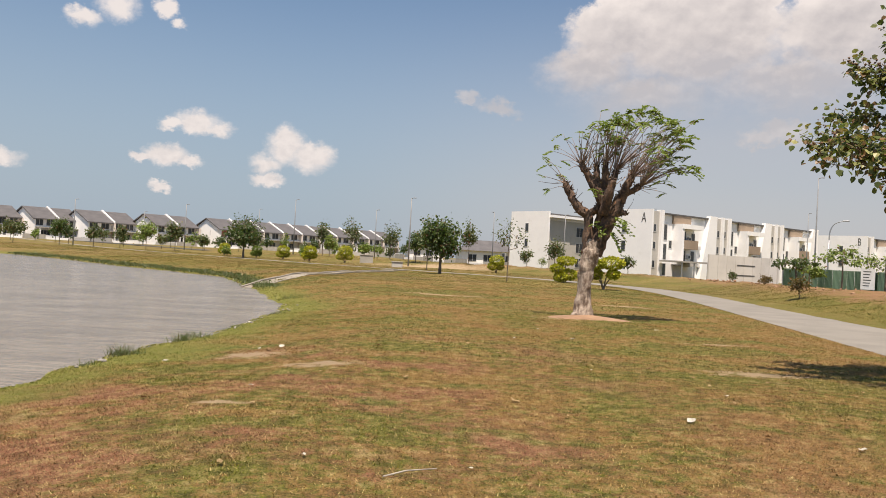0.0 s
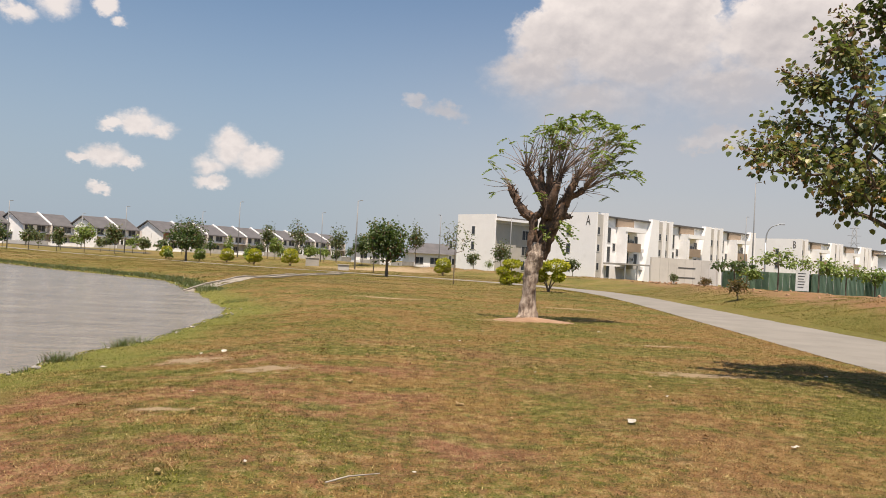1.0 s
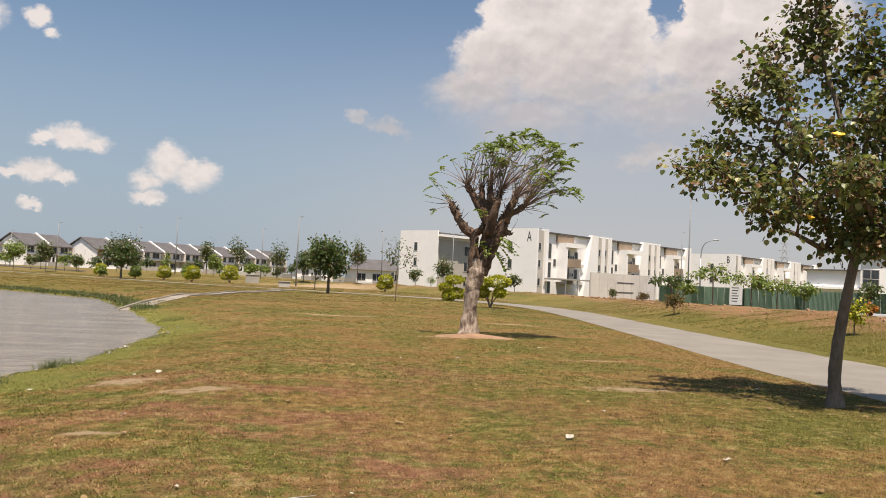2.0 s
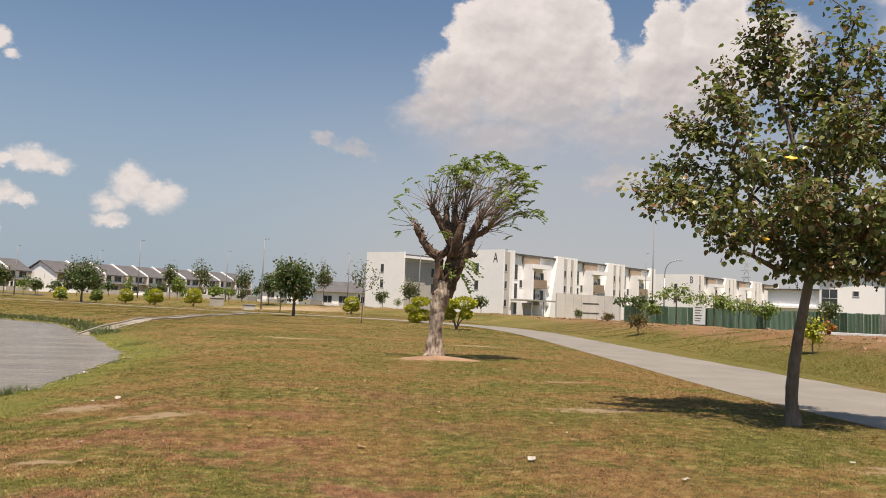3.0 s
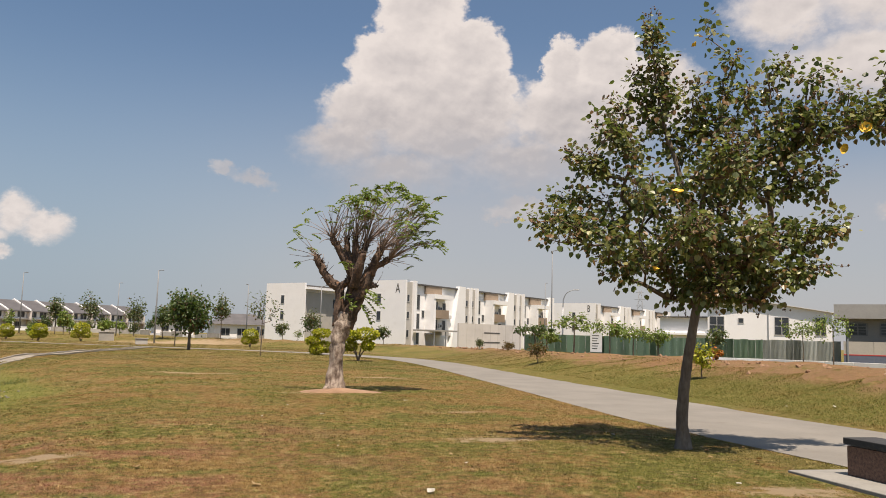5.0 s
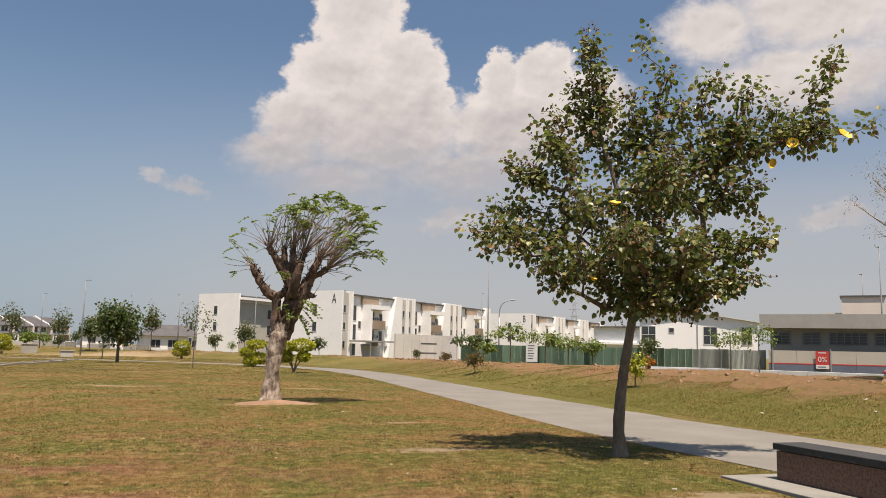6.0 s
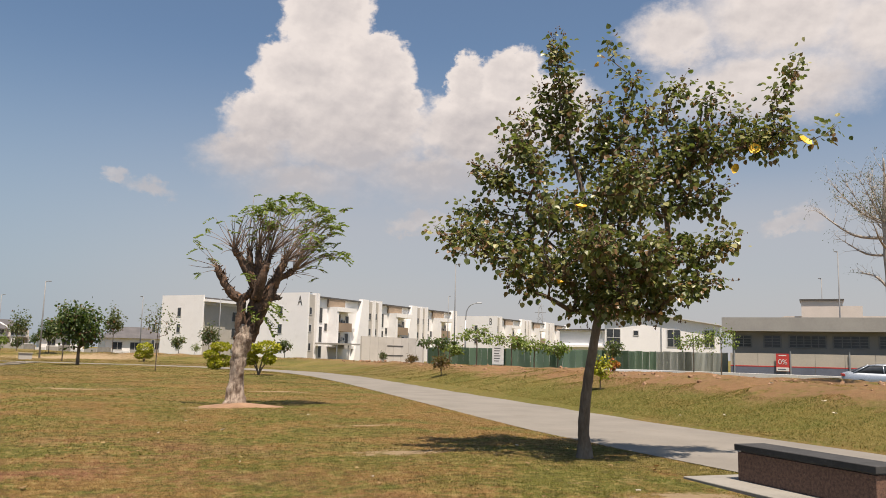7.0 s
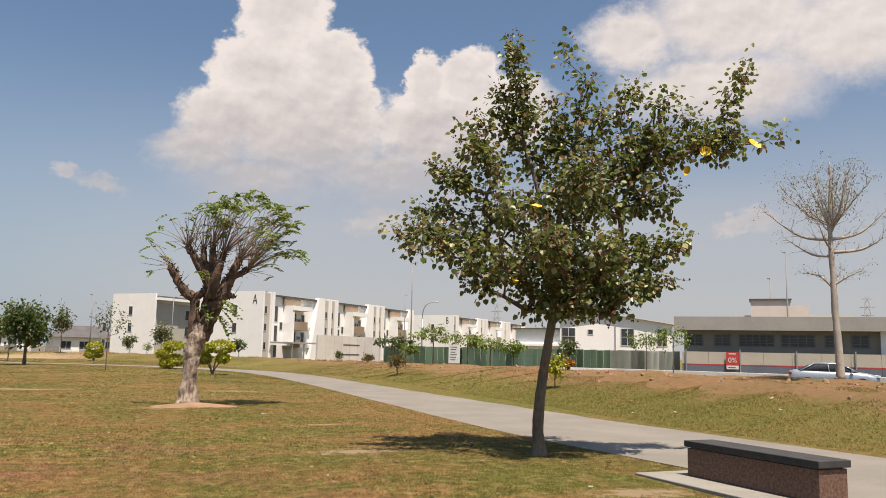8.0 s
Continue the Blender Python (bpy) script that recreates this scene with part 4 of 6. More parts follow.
def apartment_block(x, y, units, mark, deep=12.0, plain=False, label=""):
    """Three-storey white walk-up block; its front looks to -y of its own frame."""
    b = thing("apartment_block", pose(x, y, 0.1, 0, 0, 38.7), label, "building", "white apartment blocks")
    long, high = U * units, 10.9
    part("wall", block((0, long, 0, deep, -0.5, 10.3)), M_WHITE, b)
    part("end_wall", block((-0.35, 0, -0.9, deep + 0.3, -0.5, high)), M_WHITE, b, "blank white end wall")
    part("roof", prism([(0.0, 10.304), (long + 0.2, 10.304), (long + 0.2, 10.55), (0.0, 10.55)], -0.5, deep), M_ROOFEDGE, b, "flat dark-edged roof")
    if mark:
        letter(b, mark, 2.3, Matrix.Translation((-0.36, 0.75, 8.8)) @ pose(0, 0, 0, 90, 0, -90), M_INK, wide=0.6)
    for wy, wz in ((4.6, 7.2), (4.6, 4.3), (4.6, 1.4), (10.6, 4.3), (10.6, 1.4)):
        w = part("window", block((-0.42, -0.3, wy - 0.45, wy + 0.45, wz - 0.1, wz + 1.5)), M_FRAME, b)
        part("pane", block((-0.44, -0.4, wy - 0.36, wy + 0.36, wz, wz + 1.4)), M_GLASS, w)
    if plain:
        # the rear block: grey wall under a thin white roof slab
        part("grey_wall", block((0.004, 6.2, -0.35, -0.004, -0.5, 9.3)), M_GREYWALL, b)
        part("roof_slab", block((-0.1, 14, -1.6, 0.6, 9.75, 10.2)), M_WHITE, b, "overhanging white roof slab")
        part("grey_wall", block((6.2, long, -0.22, -0.004, -0.5, 9.3)), M_GREYWALL, b)
        for wx in (8.0, 11.4):
            for wz in (6.6, 3.6, 0.8):
                window(b, wx, wx + 1.9, wz, wz + 1.7, -0.22, 1)
        return b
    for n in range(units):
        o = n * U
        first = n == 0
        if first:
            panels, fins, start = [(0.0, 1.9)], [(1.9, 2.6)], 2.6
        else:
            panels, fins, start = [(0.0, 1.5), (2.0, 3.6)], [(1.5, 2.0), (3.6, 4.2)], 4.2
        for a, c in panels:
            part("stair_panel", block((o + a, o + c, -0.6, -0.004, -0.5, high - 0.25)), M_GREYWALL, b, "grey stairwell panel")
            for wz in (7.4, 4.6, 1.6):
                window(b, o + a + 0.45, o + a + 1.05, wz, wz + 1.1, -0.6, 0)
        for a, c in fins:
            part("fin", block((o + a, o + c, -1.05, -0.004, -0.5, high)), M_WHITE, b)
        s = start
        window(b, o + s + 0.5, o + s + 2.2, 6.2, 8.7, 0.0, 1)
        window(b, o + s + 0.5, o + s + 2.2, 3.0, 5.5, 0.0, 1)
        window(b, o + s + 2.9, o + s + 3.6, 4.9, 6.1, 0.0, 0)
        window(b, o + s + 0.5, o + s + 2.2, 0.4, 2.3, 0.0, 1)
        q = s + 4.1
        part("brown_panel", block((o + q - 0.6, o + q + 4.2, -0.4, -0.004, 8.95, 10.3)), M_BROWNWALL, b, "brown upper wall panel")
        part("hood", prism([(o + q - 0.3, 8.2), (o + q + 5.6, 8.2), (o + q + 5.6, 8.6), (o + q + 5.2, 8.95), (o + q - 0.3, 8.95)], -2.0, -0.004), M_WHITE, b, "white balcony hood")
        part("post", block((o + q - 0.3, o + q + 0.3, -1.9, -0.004, 2.3, 8.2)), M_WHITE, b)
        part("balcony", block((o + q + 0.3, o + q + 4.5, -1.75, -1.5, 4.9, 6.35), (o + q + 0.3, o + q + 4.5, -1.5, -0.004, 4.9, 5.1), (o + q + 4.3, o + q + 4.5, -1.5, -0.004, 5.1, 6.35)), M_BROWNWALL, b, "brown balcony parapet")
        part("balcony", block((o + q + 0.3, o + q + 4.5, -1.75, -1.5, 2.0, 2.9), (o + q + 0.3, o + q + 4.5, -1.5, -0.004, 2.0, 2.2)), M_GREYWALL, b)
        window(b, o + q + 0.7, o + q + 3.4, 5.3, 7.8, 0.0, 1, name="balcony_door")
        window(b, o + q + 0.7, o + q + 3.4, 2.3, 4.7, 0.0, 1, name="balcony_door")
        window(b, o + q + 5.0, o + q + 5.9, 5.6, 7.6, 0.0, 0)
        window(b, o + q + 5.0, o + q + 5.9, 2.6, 4.6, 0.0, 0)
        for az in (6.3, 3.3):
            ac = part("air_conditioner", block((o + q + 3.7, o + q + 4.55, -0.42, -0.01, az, az + 0.65), bevel=0.03), M_UNIT, b)
            bm = bmesh.new()
            bmesh.ops.create_cone(bm, segments=12, radius1=0.24, radius2=0.24, depth=0.02, cap_ends=True, matrix=pose(o + q + 4.05, -0.43, az + 0.32, 90))
            part("fan_grille", bm, M_GLASS, ac)
        for az in (5.0, 2.0):
            part("air_conditioner", block((o + q + 6.6, o + q + 7.4, -0.45, -0.01, az, az + 0.6), bevel=0.03), M_UNIT, b)
        part("slanted_wall", prism([(o + 13.4, -0.5), (o + U, -0.5), (o + U, high), (o + 15.9, high)], -0.85, -0.004), M_WHITE, b, "white wall with a slanting edge")
    return b


apartment_block(33.1, 130.4, 3, "A", label="white three-storey apartment block with grey stair panels and brown balconies")
apartment_block(91.6, 176.6, 3, "B", label="white three-storey apartment block farther along the road")
apartment_block(19.2, 149.8, 2, "", 8.7, True, label="white end wall and grey front of a rear apartment block")


def low_canopy():
    c = thing("carport", pose(33.1, 130.4, 0.1, 0, 0, 38.7), "pale flat carport roof with green netting before the block", "carport")
    part("roof", block((1.5, 9.0, -5.5, -1.2, 2.6, 2.85)), M_CONC, c)
    for px in (1.7, 5.0, 8.7):
        part("post", block((px, px + 0.15, -5.4, -5.25, -0.2, 2.6)), M_STEEL, c)
    part("side_wall", block((6.6, 9.4, -7.0, -6.7, -0.3, 2.4)), M_CONC, c)
    for i in range(4):
        part("netting", block((9.45 + i * 2.2, 11.6 + i * 2.2, -7.0, -6.9, -0.3, 2.3 + 0.05 * (i % 2))), M_GREEN, c, "blue-green shade netting")


low_canopy()


M_CONCWALL = material("light_concrete_wall", (0.60, 0.56, 0.51), (0.52, 0.485, 0.44), 0.6, 9.0, 0.9, 0.15, 0.4, (0.44, 0.41, 0.37), vary=0.25)


def substation():
    s = thing("substation", pose(32.8, 99.4, 0.15, 0, 0, 61.7 - 90 + 58), "bare grey concrete enclosure with dark louvre slots", "enclosure")
    n, w = 8, 12.6
    for i in range(n):
        part("wall_panel", block((i * w / n + 0.02, (i + 1) * w / n - 0.02, 0, 0.25, -0.6, 3.45)), M_CONCWALL, s)
    part("end_wall", block((w, w + 0.25, -0.1, 1.6, -0.6, 3.45)), M_CONCWALL, s)
    for z in (1.0, 2.25):
        part("louvre", block((5.0, 8.3, -0.03, 0.02, z, z + 0.14)), M_ROOFEDGE, s)
    return s


substation()


def hoarding():
    h = thing("hoarding", Matrix(), "green corrugated site hoarding, paler and worn at one end", "fence")
    a, b = Vector((42.2, 100.0, 0)), Vector((69.5, 74.5, 0))
    n = 46
    turn = math.degrees(math.atan2(b.y - a.y, b.x - a.x))
    w = (b - a).length / n
    me = []
    for mat in (M_HOARD, M_HOARDGREY):
        bm = bmesh.new()
        line = []
        for r in range(6):
            x0, d = r * w / 6, w / 6
            line += [(x0, 0.0), (x0 + d * 0.45, 0.0), (x0 + d * 0.5, -0.06), (x0 + d * 0.95, -0.06)]
        line.append((w - 0.012, 0.0))
        low, top = [bm.verts.new((x, y, 0)) for x, y in line], [bm.verts.new((x, y, 2.4)) for x, y in line]
        for r in range(len(line) - 1):
            bm.faces.new((low[r], low[r + 1], top[r + 1], top[r]))
        bmesh.ops.solidify(bm, geom=bm.faces[:], thickness=0.02)
        me.append(mesh_of("panel", bm, mat))
    rng = random.Random(3)
    for i in range(n):
        p = a.lerp(b, i / n)
        ob = part("panel", me[1 if i > 35 else 0], None, h)
        ob.matrix_basis = pose(p.x, p.y, rng.uniform(-0.06, 0.04) + 0.05, rng.uniform(-1, 1), 0, turn)
    for i in range(0, n, 4):
        p = a.lerp(b, i / n)
        part("post", block((p.x - 0.05, p.x + 0.05, p.y + 0.12, p.y + 0.22, -0.4, 2.5)), M_STEEL, h)


hoarding()


def notice_board():
    n = thing("notice_board", pose(48.7, 92.6, 0.1, 0, 0, -43), "tall white notice board with unreadable writing on the hoarding", "sign")
    part("board", block((-0.75, 0.75, -0.04, 0.04, 0.3, 2.75), bevel=0.01), M_UNIT, n)
    for i in range(6):
        part("writing_bar", block((-0.5, 0.35 - 0.1 * (i % 3), -0.05, -0.041, 2.3 - i * 0.32, 2.4 - i * 0.32)), M_INK, n)
    for x in (-0.6, 0.6):
        part("post", block((x - 0.04, x + 0.04, 0.05, 0.13, -0.3, 2.7)), M_STEEL, n)


notice_board()


def white_house():
    h = thing("white_house", pose(63.0, 101.0, 0.1, 0, 0, -36), "plain white two-storey house with grey roof behind the hoarding", "house")
    part("wall", prism([(6.4, -0.3), (22.0, -0.3), (22.0, 6.2), (12.0, 7.75), (6.4, 6.9)], 0, 12), M_WHITE, h)
    part("wing", block((0, 6.396, 0.6, 10, -0.3, 5.3)), M_WHITE, h)
    part("ledge", block((0.0, 6.38, -0.1, 0.6, 2.9, 3.2)), M_WHITE, h)
    part("roof", prism([(6.0, 6.85), (12.0, 7.76), (22.6, 6.12), (22.6, 6.22), (12.0, 7.88), (6.0, 6.95)], -0.5, 12.5), M_METALROOF, h)
    part("roof", prism([(-0.4, 5.304), (6.38, 5.304), (6.38, 5.5), (-0.4, 5.42)], 0.0, 10.4), M_ROOFEDGE, h)
    window(h, 6.7, 8.5, 3.2, 5.5, 0.0, 1, 1)
    window(h, 15.0, 16.7, 3.2, 5.5, 0.0, 1, 1)
    window(h, 20.0, 21.2, 3.2, 5.5, 0.0, 1, 0)
    window(h, 10.4, 11.0, 4.7, 5.3, 0.0, 0)
    part("pipe", block((14.1, 14.22, -0.12, -0.004, 0.0, 6.0)), M_STEEL, h)


white_house()

M_SHOPGREY = material("shop_grey_paint", (0.25, 0.236, 0.208), (0.21, 0.198, 0.175), 0.4, 6.0, 0.8, 0.1, 0.3, (0.17, 0.17, 0.175))
M_SHOPLIGHT = material("shop_fascia", (0.34, 0.33, 0.31), (0.29, 0.28, 0.265), 0.4, 6.0, 0.8, 0.1, 0.3, (0.24, 0.235, 0.22))
M_BEIGE = material("beige_panel", (0.46, 0.42, 0.36), (0.40, 0.37, 0.32), 0.5, 8.0, 0.8, 0.1)
M_BLUE = material("slate_blue_panel", (0.13, 0.15, 0.20), (0.105, 0.12, 0.165), 0.5, 8.0, 0.7, 0.1)
M_RED = material("red_print", (0.55, 0.05, 0.045), (0.45, 0.04, 0.035), 3.0, 20.0, 0.6, 0.0)
M_PINK = material("pinkish_render", (0.70, 0.62, 0.56), (0.63, 0.56, 0.50), 0.4, 6.0, 0.85, 0.1)
M_KERB = material("white_kerb_paint", (0.78, 0.77, 0.74), (0.68, 0.67, 0.64), 0.8, 12.0, 0.8, 0.1)


M_LOUVRE = material("dull_louvre", (0.17, 0.17, 0.165), (0.12, 0.12, 0.118), 2.0, 15.0, 0.6, 0.0)


def workshop():
    m = pose(62.35, 66.15, 0.0, 0, 0, math.degrees(math.atan2(-14.5, 12.8)))
    s = thing("workshop", m, "long grey single-storey workshop with louvred windows and pale fascia", "building")
    part("wall", block((0, 34, 0, 16, -0.3, 4.6)), M_SHOPGREY, s)
    part("fascia", block((-0.9, 35, -1.1, 16.5, 4.604, 6.0)), M_SHOPLIGHT, s, "pale grey roof fascia")
    part("corner_post", block((18.5, 19.0, -0.5, -0.004, -0.3, 4.6)), M_WHITE, s)
    for x0, x1 in ((0.35, 1.85), (3.1, 4.65), (5.5, 8.85), (9.55, 12.65), (13.6, 15.1), (16.0, 17.5), (20.5, 23.0), (24.0, 27.0)):
        w = part("window", block((x0 - 0.1, x1 + 0.1, -0.05, 0.0, 2.95, 3.05), (x0 - 0.1, x1 + 0.1, -0.05, 0.0, 4.15, 4.25), (x0 - 0.1, x0, -0.05, 0.0, 3.05, 4.15), (x1, x1 + 0.1, -0.05, 0.0, 3.05, 4.15)), M_LOUVRE, s)
        part("pane", block((x0, x1, -0.03, 0.01, 3.05, 4.15)), M_GLASS, w)
        n = max(2, int((x1 - x0) / 0.62))
        for i in range(n + 1):
            x = x0 + (x1 - x0) * i / n
            part("mullion", block((x - 0.04, x + 0.04, -0.06, -0.031, 3.05, 4.15)), M_LOUVRE, w)
        for z in (3.33, 3.6, 3.87):
            part("slat", block((x0, x1, -0.058, -0.035, z - 0.025, z + 0.025)), M_LOUVRE, w)
    f = thing("site_fence", m, "printed site fence in beige and slate blue with a red line", "fence")
    n = 13
    for i in range(n):
        x0, x1 = i * 34 / n, (i + 1) * 34 / n - 0.03
        p = part("panel", block((x0, x1, -2.3, -2.2, 1.12, 2.35)), M_BEIGE, f)
        part("blue_band", block((x0, x1, -2.31, -2.2, -0.3, 1.02)), M_BLUE, p)
        part("red_line", block((x0, x1, -2.32, -2.2, 1.02, 1.12)), M_RED, p)
    for i in range(0, n + 1, 2):
        x = i * 34 / n + 0.4
        part("post", block((x - 0.06, x + 0.06, -2.45, -2.325, -0.3, 2.6)), M_STEEL, f)
    g = thing("sale_banner", m @ Matrix.Translation((4.9, -2.5, 0)), "small red and white sale banner hung on the site fence", "banner")
    part("sheet", block((-0.6, 0.6, -0.03, 0.0, 0.62, 2.35)), M_RED, g)
    letter(g, "0%", 0.72, pose(0, -0.035, 1.3, 90), M_UNIT)
    part("white_strip", block((-0.58, 0.58, -0.036, -0.03, 0.64, 1.0)), M_UNIT, g)
    part("writing_bar", block((-0.45, 0.3, -0.042, -0.036, 0.76, 0.86)), M_BLUE, g)
    part("writing_bar", block((-0.35, 0.35, -0.036, -0.03, 2.12, 2.22)), M_UNIT, g)
    r = thing("stair_tower", m @ Matrix.Translation((6.2, 27, 0)), "pinkish rooftop block behind the workshop", "building")
    part("wall", block((0, 4.9, 0, 6, 0, 9.6), (4.9, 7.2, 0, 6, 0, 8.9)), M_PINK, r)
    part("roof", block((-0.2, 5.1, -0.2, 6.2, 9.604, 9.8)), M_ROOFEDGE, r)
    part("low_roof", prism([(-7, 6.2), (16, 6.2), (12, 7.6), (-2, 7.6)], 0.5, 9), M_PINK, r)


workshop()


def kerb_wall():
    k = thing("kerb_wall", Matrix(), "low white-painted kerb wall along the road", "kerb")
    pts = [(50.5, 73.0), (54.8, 68.0), (57.5, 60.0), (60.0, 52.0), (62.0, 44.0), (64.0, 34.0)]
    for a, b in zip(pts, pts[1:]):
        d = Vector((b[0] - a[0], b[1] - a[1], 0))
        n = max(1, int(d.length / 2.5))
        for i in range(n):
            p = Vector((*a, 0)) + d * (i / n)
            part("kerb_stone", block((0, d.length / n - 0.03, -0.15, 0.15, -0.5, 0.42), bevel=0.02), M_KERB, k).matrix_basis = pose(p.x, p.y, 0, 0, 0, math.degrees(math.atan2(d.y, d.x)))


kerb_wall()

# ---- terraced houses across the lake ----
M_REDWALL = material("brick_red_panel", (0.34, 0.13, 0.10), (0.28, 0.10, 0.08), 0.6, 8.0, 0.85, 0.1)


def terrace_house(x, y, wide, turn, end, label):
    """One house of a row: its front looks to -y of its own frame; end: shows a gable at its left."""
    h = thing("terrace_house", pose(x, y, ground_at(x, y) - 0.1, 0, 0, turn), label, "house", "terraced houses across the lake")
    deep, eave, ridge = 13.0, 5.6, 8.4
    part("wall", block((0.15, wide - 0.15, 1.5, deep, -0.8, eave)), M_WHITE, h)
    part("roof", prism([(0.0, eave - 0.35), (deep / 2 + 0.4, ridge), (deep + 0.8, eave - 0.35), (deep + 0.8, eave - 0.6), (deep / 2 + 0.4, ridge - 0.25), (0.0, eave - 0.6)], 0.0, wide + (0.6 if end else 0.0)), M_ROOF, h, "dark grey tiled roof").matrix_basis = Matrix.Translation((wide, 0, 0)) @ pose(0, 0, 0, 0, 0, 90)
    gable = prism([(0.3, -0.8), (deep + 0.4, -0.8), (deep + 0.4, eave - 0.65), (deep / 2 + 0.4, ridge - 0.3), (0.3, eave - 0.65)] if end else [(0.1, eave - 0.5), (deep / 2 + 0.4, ridge - 0.1), (deep + 0.6, eave - 0.5), (deep + 0.6, eave), (deep / 2 + 0.4, ridge + 0.35), (0.1, eave)], -0.16, 0.16)
    part("party_wall", gable, M_WHITE, h, "white gable wall" if end else "white ridge between the roofs").matrix_basis = pose(0.0, 0, 0, 0, 0, 90)
    part("porch_roof", block((0.4, wide - 0.3, -1.5, 1.5, 2.85, 3.1)), M_GREYWALL, h)
    for px in (0.5, wide - 0.75):
        part("porch_post", block((px, px + 0.35, -1.4, -1.05, -0.8, 2.85)), M_WHITE, h)
    window(h, wide * 0.12, wide * 0.42, 3.5, 5.0, 1.5, 1)
    window(h, wide * 0.58, wide * 0.88, 3.5, 5.0, 1.5, 1)
    window(h, wide * 0.2, wide * 0.75, -0.3, 2.2, 1.5, 3, name="sliding_door")
    part("party_fin", block((wide - 0.2, wide + 0.2, -0.2, 1.5, -0.8, 5.2)), M_PINK, h, "projecting fin wall")
    part("garden_wall", block((0.0, wide * 0.55, -5.2, -5.0, -0.8, 0.9)), M_WHITE, h)
    g = part("gate", block((wide * 0.56, wide - 0.1, -5.15, -5.1, 0.85, 0.95), (wide * 0.56, wide - 0.1, -5.15, -5.1, -0.6, -0.5)), M_STEEL, h)
    for i in range(6):
        gx = wide * 0.57 + i * wide * 0.42 / 5.5
        part("bar", block((gx, gx + 0.08, -5.14, -5.11, -0.5, 0.85)), M_STEEL, g)
    if end and wide > 7.5:
        window(h, -0.2, 0.2, 3.6, 4.8, 5, 0)
        part("red_panel", block((0.2, wide * 0.35, 1.3, 1.496, 2.9, 5.1)), M_REDWALL, h)
    return h


RD = (math.sin(radians(38)), math.cos(radians(38)))
for start, count, wide in (((-62.3, 232.0), 10, 7.65), ((-76.5, 221.0), 2, 6.6), ((-93.0, 216.0), 2, 7.2), ((-105.0, 211.5), 2, 6.2), ((-118.0, 205.0), 2, 6.4), ((-132.0, 198.0), 2, 6.4)):
    for i in range(count):
        terrace_house(start[0] + RD[0] * wide * i, start[1] + RD[1] * wide * i, wide, 52.0, i == 0,
                      "white terraced house with dark roof and open gable end" if i == 0 else "white terraced house with dark tiled roof in a row")


def bungalow(x, y, turn, long):
    b = thing("bungalow", pose(x, y, ground_at(x, y) - 0.2, 0, 0, turn), "low white house with a grey hipped roof", "house")
    part("wall", block((0, long, 0, 9, -0.5, 3.4)), M_WHITE, b)
    bm = bmesh.new()
    v = [bm.verts.new(p) for p in ((-0.8, -0.8, 3.4), (long + 0.8, -0.8, 3.4), (long + 0.8, 9.8, 3.4), (-0.8, 9.8, 3.4), (4, 4.5, 5.9), (long - 4, 4.5, 5.9))]
    for f in ((3, 2, 1, 0), (0, 1, 5, 4), (1, 2, 5), (2, 3, 4, 5), (3, 0, 4)):
        bm.faces.new([v[i] for i in f])
    part("roof", bm, M_ROOF, b)
    for x0 in (1.5, 5.0, 9.0):
        window(b, x0, x0 + 1.8, 1.0, 2.5, 0.0, 1)


bungalow(5.0, 186.0, 8.0, 13.0)
bungalow(-9.0, 235.0, 10.0, 10.0)


def boundary_wall():
    w = thing("boundary_wall", Matrix(), "low white boundary wall before the houses", "wall")
    pts = [(-128, 184), (-100, 196), (-78, 208), (-60, 220), (-38, 226), (-14, 214), (6, 176), (22, 152)]
    for a, b in zip(pts, pts[1:]):
        d = Vector((b[0] - a[0], b[1] - a[1], 0))
        n = int(d.length / 5)
        for i in range(n):
            p = Vector((*a, 0)) + d * (i / n)
            z = ground_at(p.x, p.y)
            t = (i * 7 + int(a[0])) % 3
            part("panel", block((0, d.length / n - 0.25, -0.08, 0.08, -0.6, 0.55 + 0.3 * t)), (M_WHITE, M_GREYWALL, M_CONC)[t], w).matrix_basis = pose(p.x, p.y, z, 0, 0, math.degrees(math.atan2(d.y, d.x)))


boundary_wall()

# ---- lamps, poles, pylons ----


M_POLE = material("weathered_pole", (0.24, 0.245, 0.25), (0.18, 0.185, 0.19), 1.0, 12.0, 0.6, 0.0)


def street_lamp(x, y, tall, arm=1.2, turn=0.0, base=None, group="street lamps"):
    z = ground_at(x, y) if base is None else base
    arm *= 0.3
    s = thing("street_lamp", pose(x, y, z - 0.2, 0, 0, turn), "slim galvanised street lamp with a short arm", "street lamp", group)
    part("pole", tube(bmesh.new(), [(0, 0, 0), (0, 0, tall * 0.5), (0, 0, tall)], [0.11, 0.085, 0.06], 8), M_POLE, s)
    part("arm", tube(bmesh.new(), [(0, 0, tall - 0.1), (arm * 0.5, 0, tall + 0.02), (arm, 0, tall + 0.05)], [0.05, 0.045, 0.04], 6), M_POLE, s)
    part("lamp_head", block((arm - 0.1, arm + 0.3, -0.12, 0.12, tall - 0.0, tall + 0.1), bevel=0.03), M_POLE, s)
    return s


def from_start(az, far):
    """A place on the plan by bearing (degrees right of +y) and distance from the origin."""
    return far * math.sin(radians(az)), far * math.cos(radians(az))


